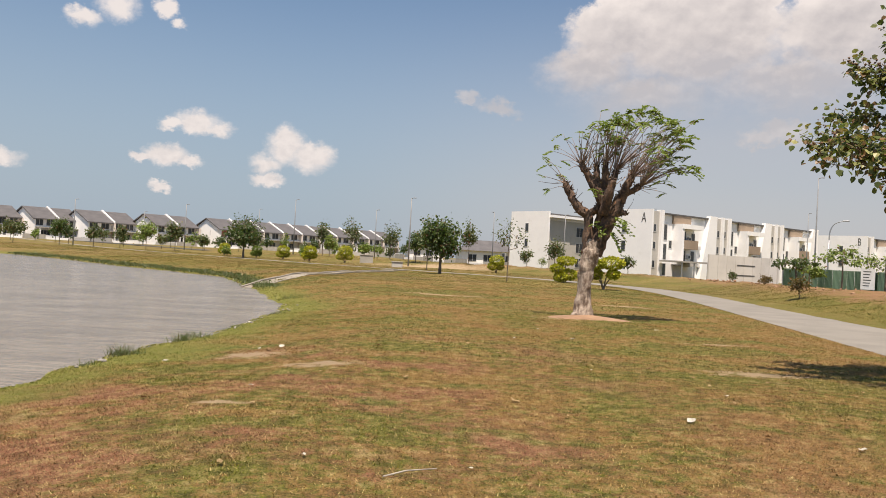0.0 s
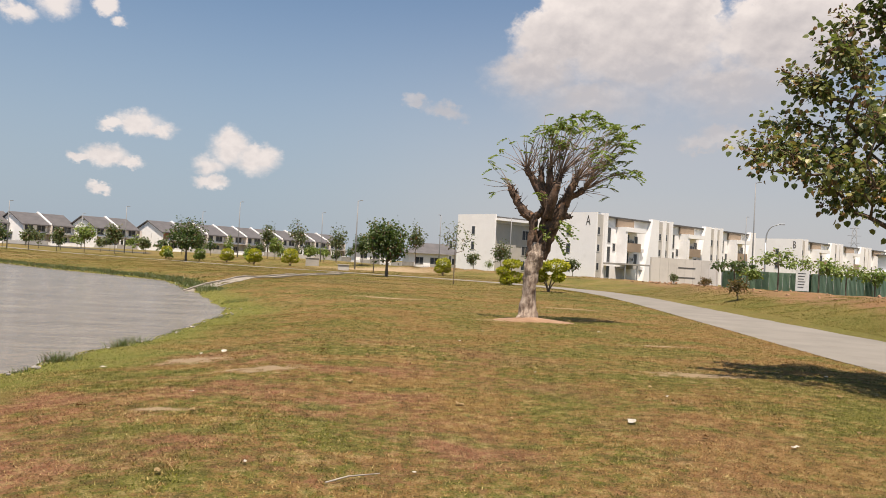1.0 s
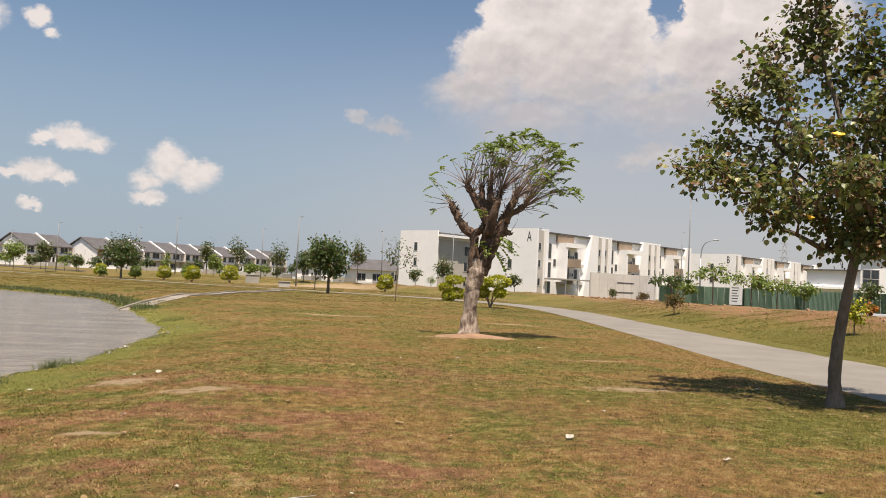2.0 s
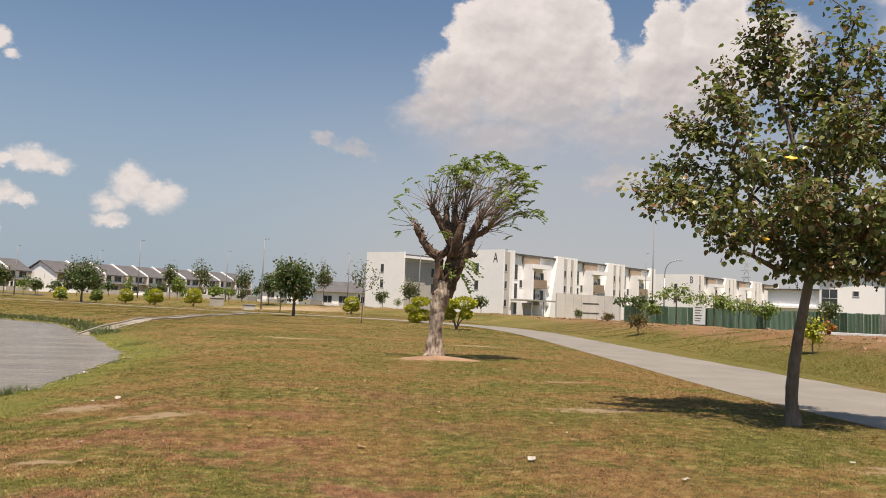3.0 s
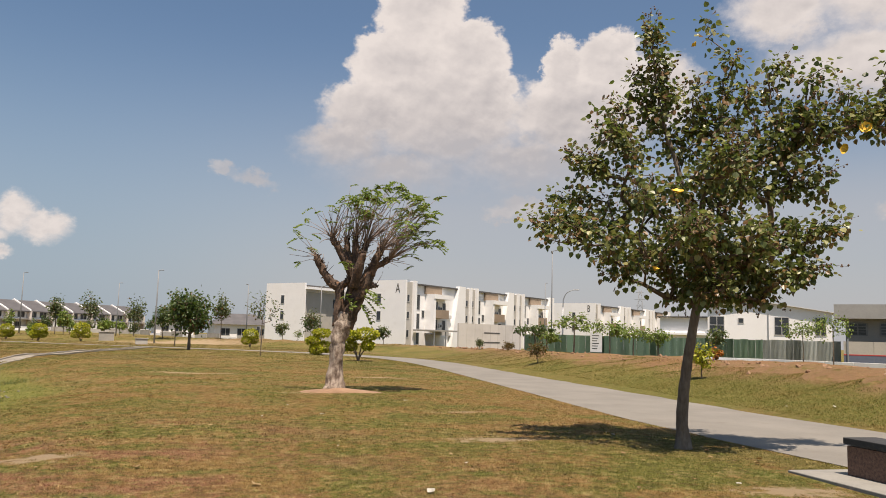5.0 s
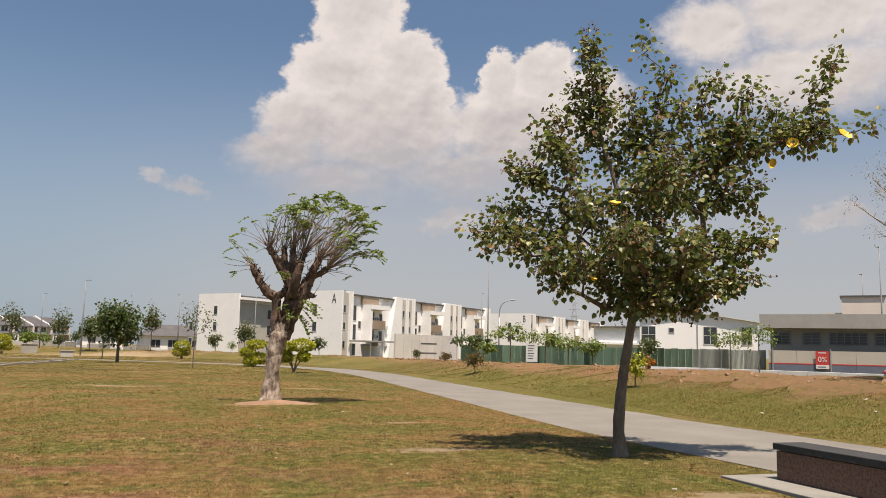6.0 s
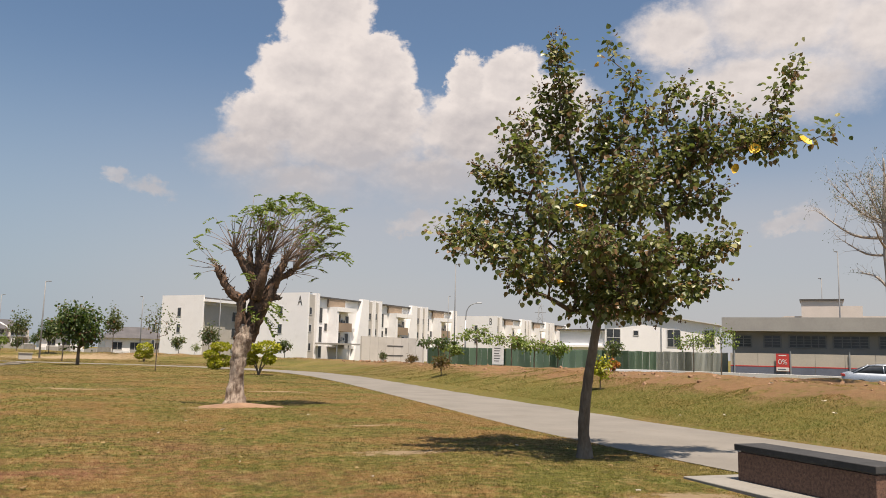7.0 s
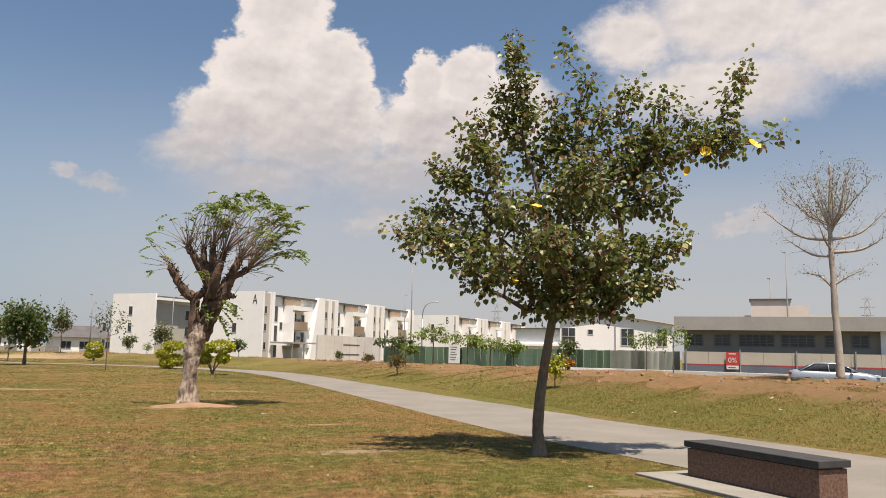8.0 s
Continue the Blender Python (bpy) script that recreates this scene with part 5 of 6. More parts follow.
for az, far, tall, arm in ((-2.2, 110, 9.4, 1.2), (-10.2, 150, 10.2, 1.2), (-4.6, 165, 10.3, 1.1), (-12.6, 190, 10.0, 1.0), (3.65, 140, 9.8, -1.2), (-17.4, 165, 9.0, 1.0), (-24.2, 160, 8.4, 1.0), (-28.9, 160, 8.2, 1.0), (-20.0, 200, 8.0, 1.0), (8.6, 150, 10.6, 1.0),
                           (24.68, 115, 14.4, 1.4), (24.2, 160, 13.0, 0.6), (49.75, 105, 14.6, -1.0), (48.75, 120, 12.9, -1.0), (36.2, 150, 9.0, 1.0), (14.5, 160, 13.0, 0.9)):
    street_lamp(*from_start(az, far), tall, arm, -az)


def curved_lamp():
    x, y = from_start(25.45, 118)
    s = thing("curved_street_lamp", pose(x, y, 0, 0, 0, -25), "street lamp with a swept curved arm behind the hoarding", "street lamp")
    part("pole", tube(bmesh.new(), [(0, 0, -0.2), (0, 0, 6.5)], [0.13, 0.09], 8), M_STEEL, s)
    pts, rr = smooth_line([(0, 0, 6.4), (0.1, 0, 7.7), (0.6, 0, 8.6), (1.6, 0, 9.0)], [0.08, 0.075, 0.065, 0.05], 4)
    part("arm", tube(bmesh.new(), pts, rr, 6), M_STEEL, s)
    part("lamp_head", block((1.5, 2.3, -0.16, 0.16, 8.93, 9.09), bevel=0.04), M_STEEL, s)


curved_lamp()


def pylon(az, far, tall, seed):
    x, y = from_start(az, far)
    p = thing("pylon", pose(x, y, 0, 0, 0, -az), "far lattice pylon of a power line", "pylon")
    bm, w = bmesh.new(), tall * 0.09
    for sx in (-1, 1):
        for sy in (-1, 1):
            tube(bm, [(sx * w, sy * w, 0), (sx * w * 0.25, sy * w * 0.25, tall)], [0.22, 0.16], 4)
    for i in range(9):
        z0, z1 = tall * i / 9, tall * (i + 1) / 9
        a, b = w * (1 - 0.75 * i / 9), w * (1 - 0.75 * (i + 1) / 9)
        for s in (-1, 1):
            tube(bm, [(-s * a, -a, z0), (s * b, -b, z1)], [0.12, 0.12], 4)
    part("mast", bm, M_POLE, p)
    for z, half in ((0.72, 0.08), (0.84, 0.1), (0.96, 0.07)):
        part("cross_arm", tube(bmesh.new(), [(-tall * half, 0, tall * z), (tall * half, 0, tall * z)], [0.16, 0.16], 4), M_POLE, p)


pylon(30.6, 620, 41, 1)
pylon(54.3, 560, 42, 2)

# ---- more trees and shrubs ----


def bare_tree():
    rng = np.random.default_rng(77)
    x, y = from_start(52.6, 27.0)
    base = ground_at(x, y) - 0.05
    t = tree_frame("bare_tree", x, y, "slender pale tree with nearly bare tiered branches on the bank", -52.6)
    lift = 0.2 - base
    trunk, rad = smooth_line([(0.12, 0, 0), (0.09, 0, 1.0), (0.04, 0, 2.0), (0.02, 0, 2.9), (0.0, 0, 3.7), (-0.02, 0, 4.6), (0.0, 0, 5.3), (0.04, 0, 6.0), (0.04, 0, 6.6)], [0.135, 0.108, 0.098, 0.09, 0.08, 0.064, 0.045, 0.026, 0.01], 4)
    part("trunk", gnarled(tube(bmesh.new(), trunk, rad, 10), 0.02, 4.0), M_PALEBARK, t, "pale grey upright trunk")
    twigs, leaf_ends = bmesh.new(), []

    def branch(z0, end, thick, bare, droop=0.12):
        a, e = Vector((0.0, 0, z0 + lift)), Vector(end) + Vector((0, 0, lift))
        long = (e - a).length
        mid = a.lerp(e, 0.5) + Vector((0, 0, -droop * long)) + Vector(rng.normal(size=3) * 0.05)
        pts, rr = smooth_line([a, mid, e], [thick, thick * 0.65, 0.007], 4)
        part("branch", gnarled(tube(bmesh.new(), pts, rr, 6), 0.006, 9.0), M_PALEBARK, t)
        for i, p in enumerate(pts[2:]):
            for _ in range(2 if bare else 3):
                d = ((e - a).normalized() * 0.8 + Vector(rng.normal(size=3) * 0.55) + Vector((0, 0, 0.4))).normalized() * long * rng.uniform(0.1, 0.3)
                q = p + d
                tube(twigs, [p, p + d * 0.5 + Vector(rng.normal(size=3) * 0.02), q], [0.009, 0.006, 0.003], 4)
                for _ in range(2):
                    f = Vector(rng.normal(size=3) * 0.12) + d * 0.4
                    tube(twigs, [q, q + f], [0.004, 0.002], 3)
                    if not bare or i > 4:
                        leaf_ends.append(q + f)

    for z0, end, thick in ((3.55, (-0.68, 0.1, 4.0), 0.045), (3.6, (0.8, -0.1, 4.05), 0.04), (3.65, (0.2, 0.7, 4.2), 0.03)):
        branch(z0, end, thick, True, 0.02)
    for z0, end, thick in ((4.5, (-1.2, 0.2, 5.05), 0.05), (4.6, (1.35, -0.2, 4.95), 0.055), (4.55, (0.3, 1.1, 5.1), 0.04), (4.7, (-0.3, -1.1, 5.3), 0.04), (5.0, (-1.8, 0.0, 5.92), 0.055), (5.0, (1.5, 0.3, 5.85), 0.055)):
        branch(z0, end, thick, True)
    for i in range(15):
        a = 2 * math.pi * i / 15 * 1.618
        out = rng.uniform(0.35, 1.15)
        branch(rng.uniform(5.0, 5.6), (math.cos(a) * out * 1.15, math.sin(a) * out, 7.0 - 0.5 * out * out * rng.uniform(0.7, 1.1)), rng.uniform(0.022, 0.036), False)
    tagged(part("twig_spray", twigs, M_PALEBARK, t, "fine bare grey-brown twigs"), kind="stuff")
    tagged(part("crown", foliage("crown", L_DULL, leaf_ends, 3, 0.12, 0.055, rng), None, t, "very few tiny leaves"), kind="stuff")


bare_tree()

# saplings before the houses
WEST_TREES = [(-27.6, 150, 4.2, 4.6, L_DULL, 60),
              (-25.0, 150, 4.8, 4.4, L_DARK, 90),
              (-23.0, 152, 4.0, 3.0, L_DULL, 40),
              (-21.4, 150, 4.2, 2.6, L_DULL, 40),
              (-19.8, 148, 5.2, 4.2, L_FRESH, 80),
              (-18.0, 148, 5.4, 3.0, L_DULL, 60),
              (-16.2, 150, 3.4, 2.4, L_DULL, 30),
              (-8.2, 140, 6.2, 2.4, L_DULL, 40),
              (-7.7, 138, 4.0, 2.6, L_FRESH, 40),
              (-6.2, 142, 7.4, 3.0, L_DULL, 45)]
NORTH_TREES = [(-5.3, 140, 3.2, 3.0, L_FRESH, 40),
               (-3.5, 140, 6.8, 3.2, L_DULL, 45),
               (-1.7, 120, 4.8, 3.0, L_DARK, 60),
               (-0.9, 88, 5.6, 2.2, L_DULL, 28),
               (2.0, 118, 6.6, 2.6, L_DULL, 45),
               (8.0, 128, 5.4, 3.0, L_DULL, 50),
               (6.1, 126, 3.6, 2.4, L_DULL, 14),
               (13.0, 124, 3.6, 2.4, L_DULL, 14),
               (10.3, 122, 4.6, 2.6, L_DARK, 40),
               (-14.6, 118, 1.6, 1.6, L_FRESH, 25),
               (-9.4, 112, 1.9, 1.5, L_FRESH, 25)]
for i, (az, far, tall, wide, leaf, count) in enumerate(WEST_TREES + NORTH_TREES):
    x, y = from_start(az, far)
    young_tree("sapling", x, y, tall, wide, "thin young street tree with a sparse leafy head" if leaf is not L_DARK else "young street tree with a dense dark head", leaf, 100 + i, count + 20, 12, 0.30, 0.38, 0.05, "saplings near the houses")
clutter = random.Random(9)
for i in range(26):
    az = -28.5 + i * 1.05 + clutter.uniform(-0.3, 0.3)
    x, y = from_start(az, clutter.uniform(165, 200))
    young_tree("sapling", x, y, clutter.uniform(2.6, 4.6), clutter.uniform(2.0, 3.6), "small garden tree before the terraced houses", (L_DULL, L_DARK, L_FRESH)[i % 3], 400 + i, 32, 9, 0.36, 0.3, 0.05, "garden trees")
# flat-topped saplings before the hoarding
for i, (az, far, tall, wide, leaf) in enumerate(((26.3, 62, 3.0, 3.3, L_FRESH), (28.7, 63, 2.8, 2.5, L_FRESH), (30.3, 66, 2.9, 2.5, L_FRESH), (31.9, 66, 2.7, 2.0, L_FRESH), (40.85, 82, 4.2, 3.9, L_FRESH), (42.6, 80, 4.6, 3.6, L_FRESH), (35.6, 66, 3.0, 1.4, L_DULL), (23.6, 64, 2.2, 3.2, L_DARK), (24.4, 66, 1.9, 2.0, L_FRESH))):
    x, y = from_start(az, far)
    r = wide / 2
    young_tree("sapling", x, y, tall, wide, "young flat-topped tree with layered green leaves by the road", leaf, 140 + i, 42, 11, 0.2, 0.6, 0.05, "saplings by the road",
               lobes=[(0, 0, tall * 0.86, r, r, tall * 0.1), (r * 0.4, 0, tall * 0.7, r * 0.7, r * 0.6, tall * 0.1), (-r * 0.5, 0, tall * 0.74, r * 0.6, r * 0.6, tall * 0.1)])
# shrubs on the bank
L_ORANGE = leafy("orange_flowers", [(0.20, 0.16, 0.03), (0.55, 0.16, 0.03), (0.65, 0.22, 0.04)], dead_share=0.05)
for i, (x, y, tall, wide, leaf, label) in enumerate(((25.0, 69.5, 1.1, 1.0, L_DULL, "thin dull green shrub on the bank"), (23.0, 57.5, 1.0, 1.2, L_RUST, "rusty red-leaved shrub on the bank"), (17.6, 39.7, 1.4, 1.25, L_RUST, "small rusty-leaved shrub on the bank"),
                                                     (16.3, 23.4, 1.45, 0.75, L_YELLOW, "slim yellow-green shrub on the bank"), (24.4, 34.0, 0.6, 0.7, L_ORANGE, "orange-leaved shrub at the top of the bank"),
                                                     (14.0, 112.0, 1.8, 1.4, L_FRESH, "small green shrub beside the far path"))):
    young_tree("shrub", x, y, tall, wide, label, leaf, 170 + i, 70, 9, 0.1, 0.25, 0.02, "shrubs on the bank")

# ---- bench by the path ----
M_GRANITE = material("red_brown_granite", (0.19, 0.10, 0.066), (0.065, 0.033, 0.024), 26.0, 110.0, 0.7, 0.1, 0.7, (0.33, 0.22, 0.16))
M_SLATE = material("dark_bench_slab", (0.045, 0.044, 0.044), (0.028, 0.028, 0.028), 4.0, 40.0, 0.88, 0.15, 0.4, (0.085, 0.083, 0.08))
M_SLAB = material("bench_pad_concrete", (0.27, 0.255, 0.225), (0.205, 0.195, 0.172), 1.5, 22.0, 0.9, 0.2, 0.5, (0.25, 0.235, 0.20))
BX, BY, BT, BL, BW = 7.93, 8.26, -93.7, 2.12, 0.42
bench = thing("bench", pose(BX, BY, ground_at(BX, BY) + 0.035, 0, 0, BT), "brown granite block bench with a dark stone slab seat", "bench")
part("body", block((0, BL, 0, BW, 0, 0.355), bevel=0.008), M_GRANITE, bench, "polished red-brown granite body")
part("joint", block((0.03, BL - 0.03, 0.03, BW - 0.03, 0.355, 0.37)), M_SLAB, bench)
part("seat_slab", block((-0.03, BL + 0.03, -0.03, BW + 0.03, 0.37, 0.45), bevel=0.008), M_SLATE, bench, "dark grey stone seat slab")
solid("paving_slab", block((-0.42, BL + 0.9, -0.53, BW + 0.15, -0.12, 0.035), bevel=0.01), M_SLAB, pose(BX, BY, ground_at(BX, BY), 0, 0, BT), "pale concrete slab under the bench", "paving", kind="structure")

# ---- parked car ----
M_CARPAINT = material("silver_blue_car_paint", (0.40, 0.44, 0.48), (0.37, 0.41, 0.45), 0.8, 60.0, 0.25, 0.0, metal=0.5)
M_TYRE = material("tyre_rubber", (0.03, 0.03, 0.03), (0.02, 0.02, 0.02), 4.0, 40.0, 0.9, 0.1)
M_LAMP = material("red_tail_lamp", (0.35, 0.03, 0.025), (0.28, 0.02, 0.02), 4.0, 30.0, 0.3, 0.0)


def loft(rings):
    """A closed shell through rings of equal count."""
    bm = bmesh.new()
    rows = [[bm.verts.new(p) for p in r] for r in rings]
    n = len(rows[0])
    for a, b in zip(rows, rows[1:]):
        for i in range(n):
            bm.faces.new((a[i], a[(i + 1) % n], b[(i + 1) % n], b[i])).smooth = True
    bm.faces.new(rows[0][::-1])
    bm.faces.new(rows[-1])
    bmesh.ops.recalc_face_normals(bm, faces=bm.faces[:])
    return bm


def car(x, y, turn):
    c = thing("car", pose(x, y, ground_at(x, y) + 0.07 + 0.0, 0, 0, turn), "silver-blue saloon car on the road behind the bank", "car")
    shell = [[(x, k * w, z) for k, w, z in ((-1, w * 0.9, 0.22), (-1, w, 0.42), (-1, w * 1.01, 0.66), (-1, w * 0.97, top - 0.08), (-1, w * 0.84, top - 0.01), (0, w, top + 0.025), (1, w * 0.84, top - 0.01), (1, w * 0.97, top - 0.08), (1, w * 1.01, 0.66), (1, w, 0.42), (1, w * 0.9, 0.22))]
             for x, w, top in ((-2.34, 0.70, 0.84), (-2.27, 0.80, 0.96), (-2.0, 0.85, 1.02), (-1.4, 0.88, 1.01), (0.0, 0.89, 0.98), (1.1, 0.88, 0.96), (1.7, 0.85, 0.89), (2.1, 0.79, 0.80), (2.3, 0.66, 0.70))]
    part("body", loft(shell), M_CARPAINT, c)
    cabin = [[(x, -0.79, 0.93), (x, -w - 0.04, z - 0.12), (x, -w + 0.05, z), (x, 0, z + 0.02), (x, w - 0.05, z), (x, w + 0.04, z - 0.12), (x, 0.79, 0.93)]
             for x, w, z in ((-1.85, 0.72, 1.06), (-1.45, 0.66, 1.24), (-1.05, 0.62, 1.38), (-0.5, 0.61, 1.43), (0.15, 0.61, 1.43), (0.5, 0.63, 1.35), (1.2, 0.72, 1.06))]
    part("glasshouse", loft(cabin), M_GLASS, c, "tinted windows")
    top = [[(x, -w, z - 0.05), (x, -w * 0.85, z + 0.01), (x, 0, z + 0.035), (x, w * 0.85, z + 0.01), (x, w, z - 0.05)] for x, w, z in ((-1.1, 0.6, 1.37), (-0.5, 0.625, 1.44), (0.15, 0.625, 1.44), (0.42, 0.6, 1.385))]
    part("roof", loft(top), M_CARPAINT, c)
    for s in (-1, 1):
        for a, b in (((-1.78, 0.82, 0.97), (-0.95, 0.62, 1.43)), ((-0.25, 0.815, 0.97), (-0.3, 0.625, 1.43)), ((1.18, 0.82, 0.95), (0.3, 0.62, 1.44))):
            part("pillar", tube(bmesh.new(), [(a[0], s * a[1], a[2]), (b[0], s * b[1], b[2])], [0.032, 0.03], 6), M_CARPAINT, c)
        part("door_mirror", block((0.85, 1.0, s * 0.98 - 0.1, s * 0.98 + 0.1, 0.98, 1.1), bevel=0.02), M_CARPAINT, c)
        part("tail_lamp", block((-2.37, -2.2, s * 0.7 - 0.15, s * 0.7 + 0.15, 0.78, 0.92), bevel=0.02), M_LAMP, c)
        part("head_lamp", block((2.15, 2.33, s * 0.65 - 0.18, s * 0.65 + 0.18, 0.66, 0.8), bevel=0.02), M_UNIT, c)
        for wx in (-1.4, 1.4):
            bm = bmesh.new()
            bmesh.ops.create_cone(bm, segments=20, radius1=0.32, radius2=0.32, depth=0.2, cap_ends=True, matrix=pose(wx, s * 0.8, 0.31, 90))
            wheel = part("wheel", bm, M_TYRE, c)
            bm = bmesh.new()
            bmesh.ops.create_cone(bm, segments=16, radius1=0.2, radius2=0.17, depth=0.03, cap_ends=True, matrix=pose(wx, s * 0.91, 0.31, 90))
            part("rim", bm, M_STEEL, wheel)


car(41.3, 31.9, -48.0)

# ---- concrete steps and drain that run down to the lake ----


M_DRAIN = material("stained_drain_concrete", (0.31, 0.275, 0.225), (0.21, 0.18, 0.14), 0.8, 14.0, 0.9, 0.3, 0.7, (0.17, 0.14, 0.10))


def drain():
    d = thing("drain", Matrix(), "pale concrete drain running down to the lake", "drain")
    line = [(-9.4, 41.0), (-8.6, 46), (-7.7, 53), (-6.4, 62), (-5.0, 71), (-3.6, 79)]
    for a, b in zip(line, line[1:]):
        v = Vector((b[0] - a[0], b[1] - a[1], 0))
        n = max(2, int(v.length / 2))
        for i in range(n):
            p, q = Vector((*a, 0)) + v * (i / n), Vector((*a, 0)) + v * ((i + 1) / n)
            z0, z1 = ground_at(p.x, p.y), ground_at(q.x, q.y)
            tilt = math.degrees(math.atan2(z1 - z0, v.length / n))
            m = pose(p.x, p.y, z0, 0, -tilt, math.degrees(math.atan2(v.y, v.x)))
            part("channel_slab", block((0, v.length / n - 0.04, -0.42, 0.42, -0.25, 0.03)), M_DRAIN, d).matrix_basis = m
            for s in (-1, 1):
                part("kerb", block((0, v.length / n - 0.04, s * 0.49 - 0.06, s * 0.49 + 0.06, -0.25, 0.09 + 0.02 * (i % 2)), bevel=0.02), M_DRAIN, d).matrix_basis = m


drain()


def utility_box(x, y, w, h, turn, mat, label):
    b = thing("utility_box", pose(x, y, ground_at(x, y) - 0.1, 0, 0, turn), label, "box")
    part("body", block((-w / 2, w / 2, -0.4, 0.4, 0, h), bevel=0.03), mat, b)
    part("lid", block((-w / 2 - 0.08, w / 2 + 0.08, -0.48, 0.48, h + 0.004, h + 0.1), bevel=0.02), M_CONC, b)


utility_box(-5.1, 98.0, 1.3, 0.7, 5, M_GREYWALL, "grey concrete inspection box beside the path")
utility_box(-10.6, 118.0, 1.9, 1.3, 5, M_CONC, "pale concrete box with stained sides near the path")

# ---- grass ----


def scatter(count, x0, x1, y0, y1, rng, dense=None):
    """Points on the lawn, off the water, the path and the bench."""
    x, y = rng.uniform(x0, x1, count), rng.uniform(y0, y1, count)
    z = height(x, y)
    track, wide, _ = nearest_on(WAY, x, y)
    keep = (z > WATER + 0.03) & (track > wide / 2 + 0.02) & ~((x > 7.3) & (x < 8.5) & (y > 5.2) & (y < 8.9))
    if dense is not None:
        keep &= dense(x, y)
    return x[keep], y[keep], z[keep]


def blades(name, x, y, z, tall, wide, rng, lean=0.5, mat=None):
    """Grass blades as slim bent triangles, one mesh."""
    n = len(x)
    a = rng.uniform(0, 2 * math.pi, n)
    h = tall * rng.uniform(0.5, 1.3, n)
    w = wide * rng.uniform(0.6, 1.3, n)
    bend = rng.uniform(0.1, 1.0, n) * lean * h
    b = rng.uniform(0, 2 * math.pi, n)
    base = np.stack([x, y, z - 0.008], -1)
    side = np.stack([np.cos(a) * w, np.sin(a) * w, np.zeros(n)], -1)
    tip = np.stack([np.cos(b) * bend, np.sin(b) * bend, h], -1)
    v = np.stack([base - side, base + side, base + tip], 1).reshape(-1, 3)
    me = bpy.data.meshes.new(name)
    me.vertices.add(3 * n)
    me.vertices.foreach_set("co", v.ravel())
    me.loops.add(3 * n)
    me.loops.foreach_set("vertex_index", np.arange(3 * n))
    me.polygons.add(n)
    me.polygons.foreach_set("loop_start", np.arange(n) * 3)
    me.update(calc_edges=True)
    me.materials.append(mat or M_BLADES)
    return me


def patchy(x, y):
    """Thick turf everywhere but on the worn places and the crest of the bank."""
    worn = np.zeros(x.shape, bool)
    for bx, by, rx, ry in BARE:
        worn |= ((x - bx) / rx) ** 2 + ((y - by) / ry) ** 2 < 0.5 + 0.5 * np.sin(x * 9.0) * np.sin(y * 11.0 + x * 3.0)
    worn |= height(x, y) > 0.80 + 0.2 * np.sin(x * 1.3 + y * 0.7) * np.sin(y * 1.1)
    return ~worn


grng = np.random.default_rng(8)
for count, x0, x1, y0, y1, tall, wide in ((300000, -6.5, 8.6, 4.2, 12.0, 0.022, 0.0055), (190000, -6.5, 19.0, 12.0, 24.0, 0.026, 0.010), (90000, -10.0, 24.0, 24.0, 48.0, 0.03, 0.02), (100000, 12.5, 21.0, 6.0, 26.0, 0.036, 0.009), (70000, 12.0, 30.0, 26.0, 60.0, 0.045, 0.018), (90000, -30.0, 16.0, 48.0, 90.0, 0.04, 0.03), (90000, -75.0, 30.0, 90.0, 140.0, 0.05, 0.05), (50000, -40.0, -5.0, 40.0, 90.0, 0.045, 0.032)):
    gx, gy, gz = scatter(count, x0, x1, y0, y1, grng, patchy)
    tagged(new("grass", blades("grass", gx, gy, gz, tall, wide, grng, 1.8)), "short dry mown grass, green to straw-coloured", "grass", kind="stuff")


def reeds(x, y, r, count, tall, seed):
    rng = np.random.default_rng(seed)
    px, py = x + rng.normal(size=count) * r, y + rng.normal(size=count) * r * 0.6
    tagged(new("reed_tuft", blades("reed_tuft", px, py, np.maximum(height(px, py), WATER - 0.05), tall, 0.008, rng, 1.6, L_DULL)), "tall green grass tuft at the water's edge", "grass tuft", "tufts along the shore", "stuff")


for i, (x, y, r, n, tall) in enumerate(((-5.27, 13.75, 0.11, 120, 0.2), (-5.1, 13.9, 0.12, 60, 0.13), (-5.02, 16.2, 0.13, 110, 0.2), (-4.95, 16.85, 0.2, 110, 0.16), (-5.3, 12.5, 0.1, 40, 0.1), (-4.85, 19.5, 0.15, 60, 0.1), (-4.75, 24.0, 0.15, 60, 0.12), (-5.6, 31.5, 0.3, 120, 0.22))):
    reeds(x, y, r, n, tall, 300 + i)
ex = grng.uniform(0, 1, 9000)
edge = np.array([p for p in SHORE[8:14]], float)
seg = np.minimum((ex * 5).astype(int), 4)
fr = ex * 5 - seg
qx = edge[seg, 0] + (edge[seg + 1, 0] - edge[seg, 0]) * fr + grng.normal(size=9000) * 0.35 + 0.5
qy = edge[seg, 1] + (edge[seg + 1, 1] - edge[seg, 1]) * fr + grng.normal(size=9000) * 0.35 + 0.5
tagged(new("bank_weeds", blades("bank_weeds", qx, qy, np.maximum(height(qx, qy), WATER - 0.05), 0.13, 0.04, grng, 1.2, L_DULL)), "ragged green weeds along the far shore", "weeds", kind="stuff")

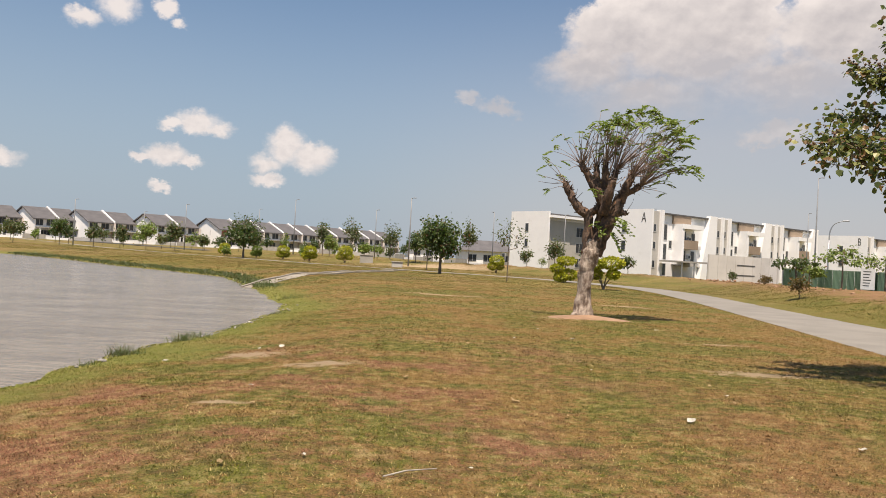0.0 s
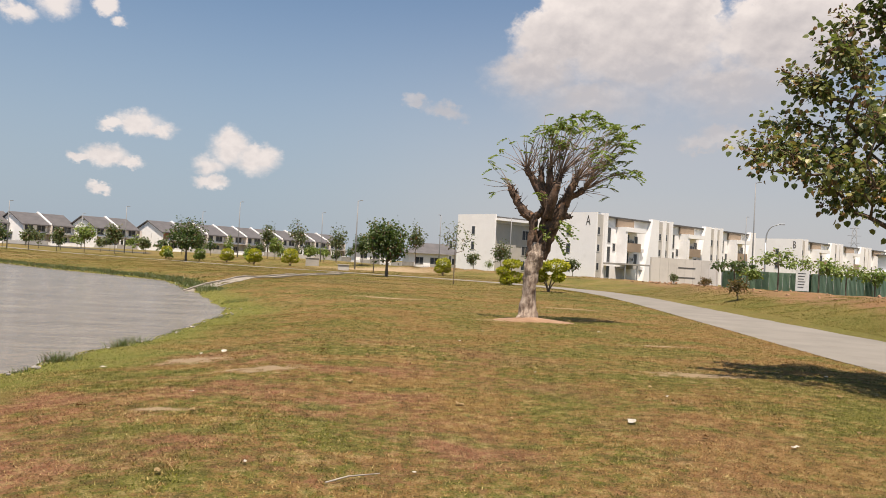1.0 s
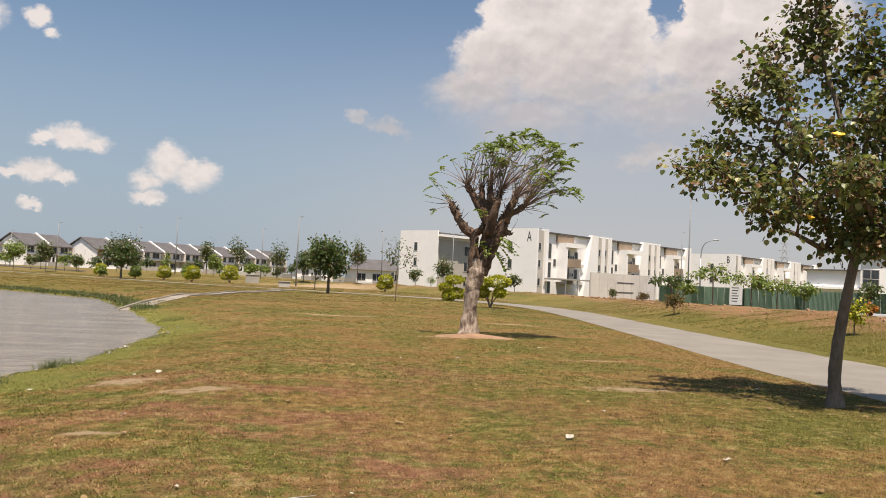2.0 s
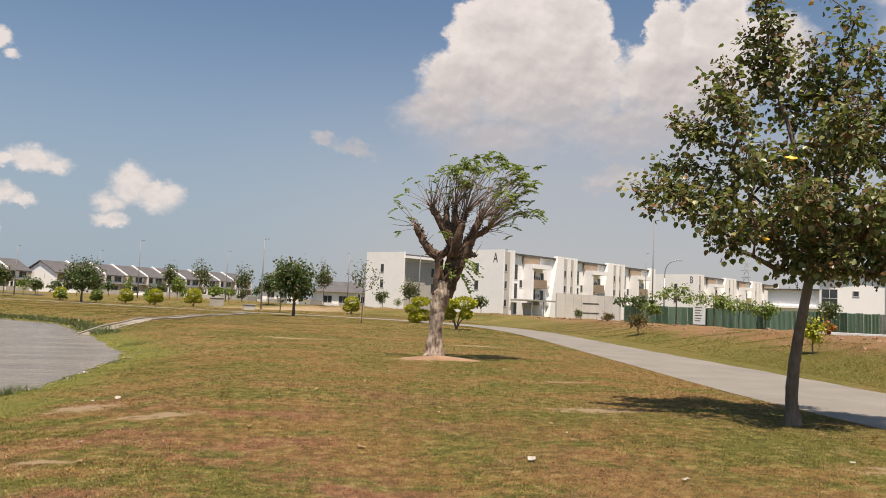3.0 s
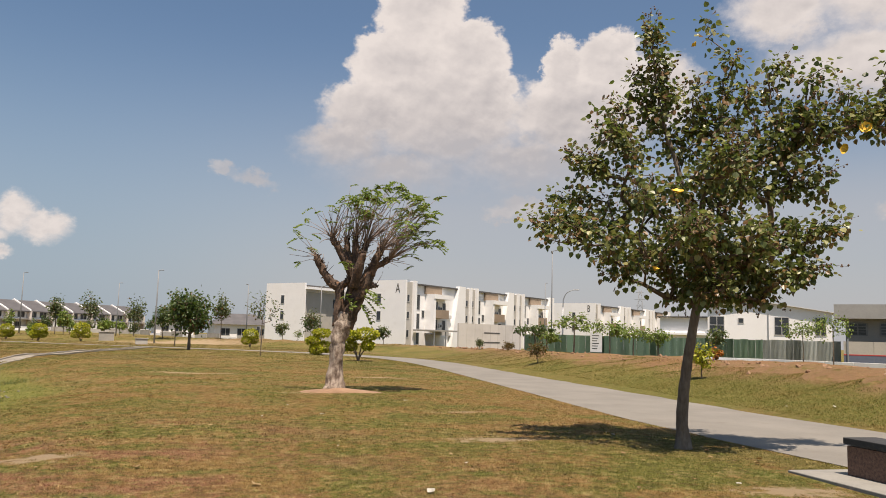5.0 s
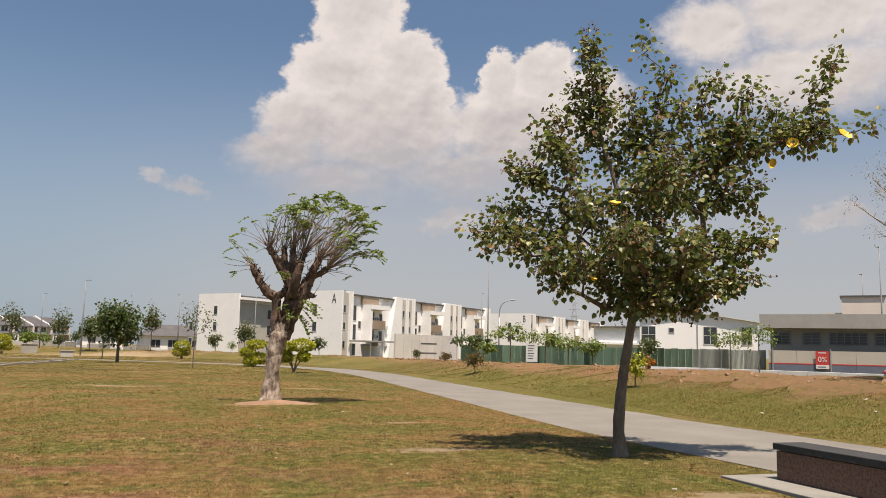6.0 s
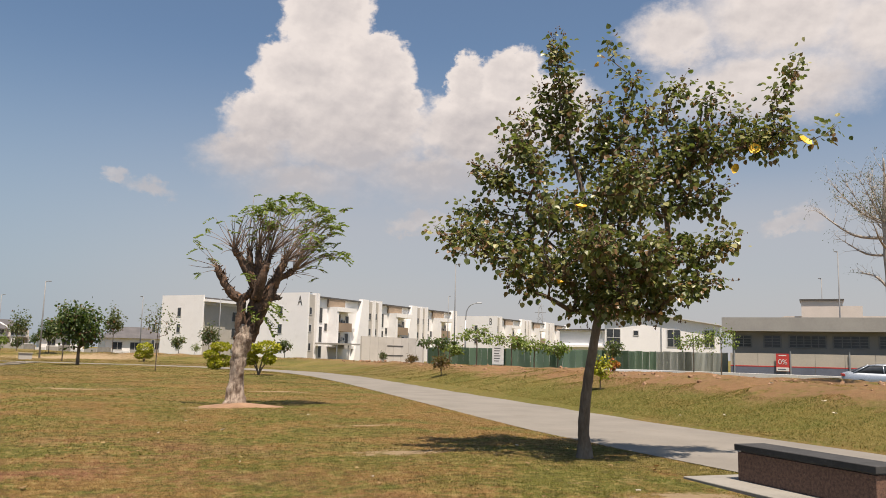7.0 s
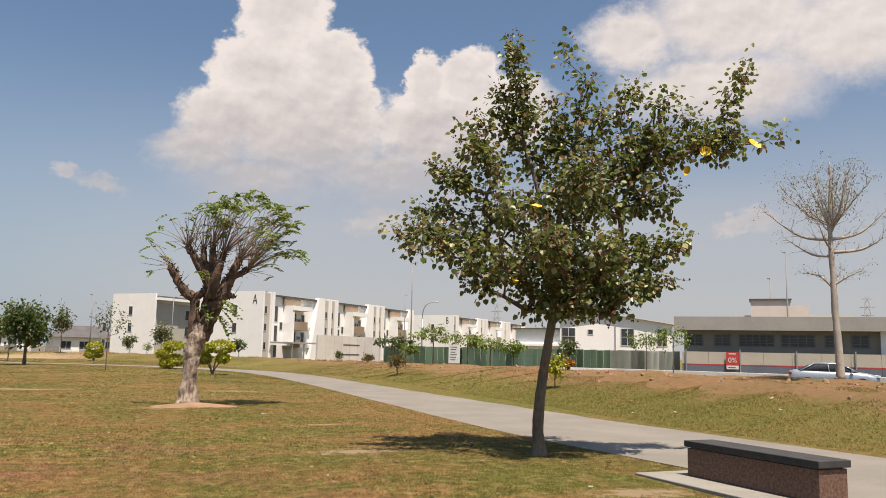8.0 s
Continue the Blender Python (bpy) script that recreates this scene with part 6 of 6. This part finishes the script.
# ---- litter and fallen leaves ----
M_PAPER = material("weathered_paper", (0.72, 0.69, 0.62), (0.58, 0.54, 0.47), 9.0, 60.0, 0.9, 0.1)
M_DEADLEAF = material("dry_fallen_leaf", (0.42, 0.30, 0.15), (0.28, 0.17, 0.08), 9.0, 60.0, 0.9, 0.1, vary=0.5)
M_STONE = material("shore_stone", (0.28, 0.26, 0.23), (0.20, 0.185, 0.165), 4.0, 30.0, 0.95, 0.4, vary=0.4)


def scrap(x, y, size, seed, mat, name, label, category):
    rng = random.Random(seed)
    bm = bmesh.new()
    n = 7
    rim = [bm.verts.new((math.cos(2 * math.pi * i / n) * size * rng.uniform(0.6, 1.1), math.sin(2 * math.pi * i / n) * size * rng.uniform(0.4, 0.8), rng.uniform(0.0, 0.45) * size)) for i in range(n)]
    mid = bm.verts.new((0, 0, size * 0.08))
    for i in range(n):
        bm.faces.new((rim[i], rim[(i + 1) % n], mid))
    bmesh.ops.solidify(bm, geom=bm.faces[:], thickness=0.004)
    solid(name, bm, mat, pose(x, y, ground_at(x, y) + 0.02, rng.uniform(-10, 10), rng.uniform(-10, 10), rng.uniform(0, 360)), label, category, "scraps on the lawn")


for i, (x, y, s) in enumerate(((2.58, 8.08, 0.11), (3.75, 7.08, 0.08), (3.48, 9.67, 0.06), (-2.55, 13.6, 0.1), (-2.9, 13.5, 0.08), (-4.0, 12.2, 0.1), (2.66, 15.9, 0.11), (1.5, 15.6, 0.05), (5.18, 19.2, 0.12), (6.1, 7.9, 0.08), (2.2, 11.4, 0.05), (-2.0, 9.0, 0.06),
                               (2.3, 18.5, 0.06), (-0.9, 5.9, 0.05), (0.3, 5.8, 0.04), (15.4, 13.2, 0.1), (16.0, 14.0, 0.12), (14.3, 15.4, 0.1), (13.9, 16.5, 0.07), (17.5, 17.0, 0.16), (-4.9, 19.5, 0.1), (-4.8, 21.0, 0.1), (-4.7, 20.2, 0.07), (7.0, 12.4, 0.1))):
    scrap(x, y, s * 0.62, i, M_PAPER, "paper_scrap", "small pale scrap of litter lying on the grass", "litter")
srng = random.Random(12)
for i in range(90):
    x, y = srng.uniform(-3, 8), srng.uniform(5.5, 16)
    if i > 55:
        x, y = 7.4 + srng.gauss(0, 1.3), 10.6 + srng.gauss(0, 1.2)
    if not (7.3 < x < 9 and 5 < y < 9) and x < 8.5:
        scrap(x, y, srng.uniform(0.03, 0.06), 100 + i, M_DEADLEAF, "fallen_leaf", "dry curled brown leaf fallen on the grass", "leaf")
for i in range(34):
    y = srng.uniform(9, 30)
    x = float(np.interp(y, [9, 12, 14.5, 17.2, 20.6, 28, 31], [-5.6, -5.6, -5.45, -5.15, -4.9, -5.1, -5.9])) + srng.uniform(-0.1, 0.35)
    bm = bmesh.new()
    bmesh.ops.create_icosphere(bm, subdivisions=2, radius=srng.uniform(0.02, 0.055))
    for v in bm.verts:
        v.co *= 1 + 0.35 * noise.noise(v.co * 14 + Vector((i, 0, 0)))
        v.co.z *= 0.6
    solid("shore_stone", bm, M_STONE, pose(x, y, max(ground_at(x, y), WATER - 0.02) + 0.01, 0, 0, srng.uniform(0, 360)), "small rough stone at the water's edge", "stone", "stones along the shore")
stick = tube(bmesh.new(), [(0, 0, 0.02), (0.2, 0.03, 0.03), (0.45, 0.02, 0.02)], [0.006, 0.006, 0.004], 6)
solid("stick", stick, M_PALEBARK, pose(-0.3, 5.45, ground_at(-0.3, 5.45), 0, 0, 35), "short dry stick lying on the grass", "stick")


def earth_clods():
    rng = np.random.default_rng(55)
    bm = bmesh.new()
    made = 0
    while made < 320:
        t = rng.random()
        y = 8 + 75 * t * t
        x = float(np.interp(y, [16, 30, 42, 62, 80], [19.5, 20.6, 22, 24.5, 26])) + rng.normal() * 1.1
        r = rng.uniform(0.02, 0.065) * (1 + y / 60)
        first = len(bm.verts)
        res = bmesh.ops.create_icosphere(bm, subdivisions=1, radius=r, matrix=Matrix.Translation((x, y, ground_at(x, y) + r * 0.15)))
        for v in res["verts"]:
            v.co += Vector(rng.normal(size=3) * r * 0.22)
        made += 1
    tagged(solid("earth_clods", bm, M_EARTH, Matrix(), "loose reddish-brown earth clods along the bank's crest", "earth"), kind="stuff")


M_EARTH = material("reddish_earth", (0.33, 0.20, 0.12), (0.22, 0.125, 0.07), 2.0, 15.0, 0.95, 0.5)
earth_clods()


def earth_mound(x, y, wide, tall):
    """Bare soil heaped round a trunk, thinning out to a ragged rim."""
    bm = bmesh.new()
    rows = []
    for r in range(7):
        u, row = r / 6, []
        for k in range(40):
            a = 2 * math.pi * k / 40
            reach = wide * u * (1 + 0.28 * noise.noise(Vector((math.cos(a) * 1.6, math.sin(a) * 1.6, 4.0))))
            px, py = x + reach * math.cos(a) * 1.25, y + reach * math.sin(a)
            lump = 0.025 * noise.noise(Vector((px * 5, py * 5, 0)))
            row.append(bm.verts.new((px - x, py - y, ground_at(px, py) - ground_at(x, y) + (tall + lump) * (1 - u) ** 1.4 + (0.014 if r < 6 else -0.02))))
        rows.append(row)
    for a, b in zip(rows, rows[1:]):
        for k in range(40):
            bm.faces.new((a[k], b[k], b[(k + 1) % 40], a[(k + 1) % 40])).smooth = True
    bm.faces.new(rows[0])
    solid("earth_mound", bm, M_EARTH, pose(x, y, ground_at(x, y)), "low heap of bare reddish soil round the pruned tree", "earth")


earth_mound(4.15, 22.75, 0.95, 0.10)
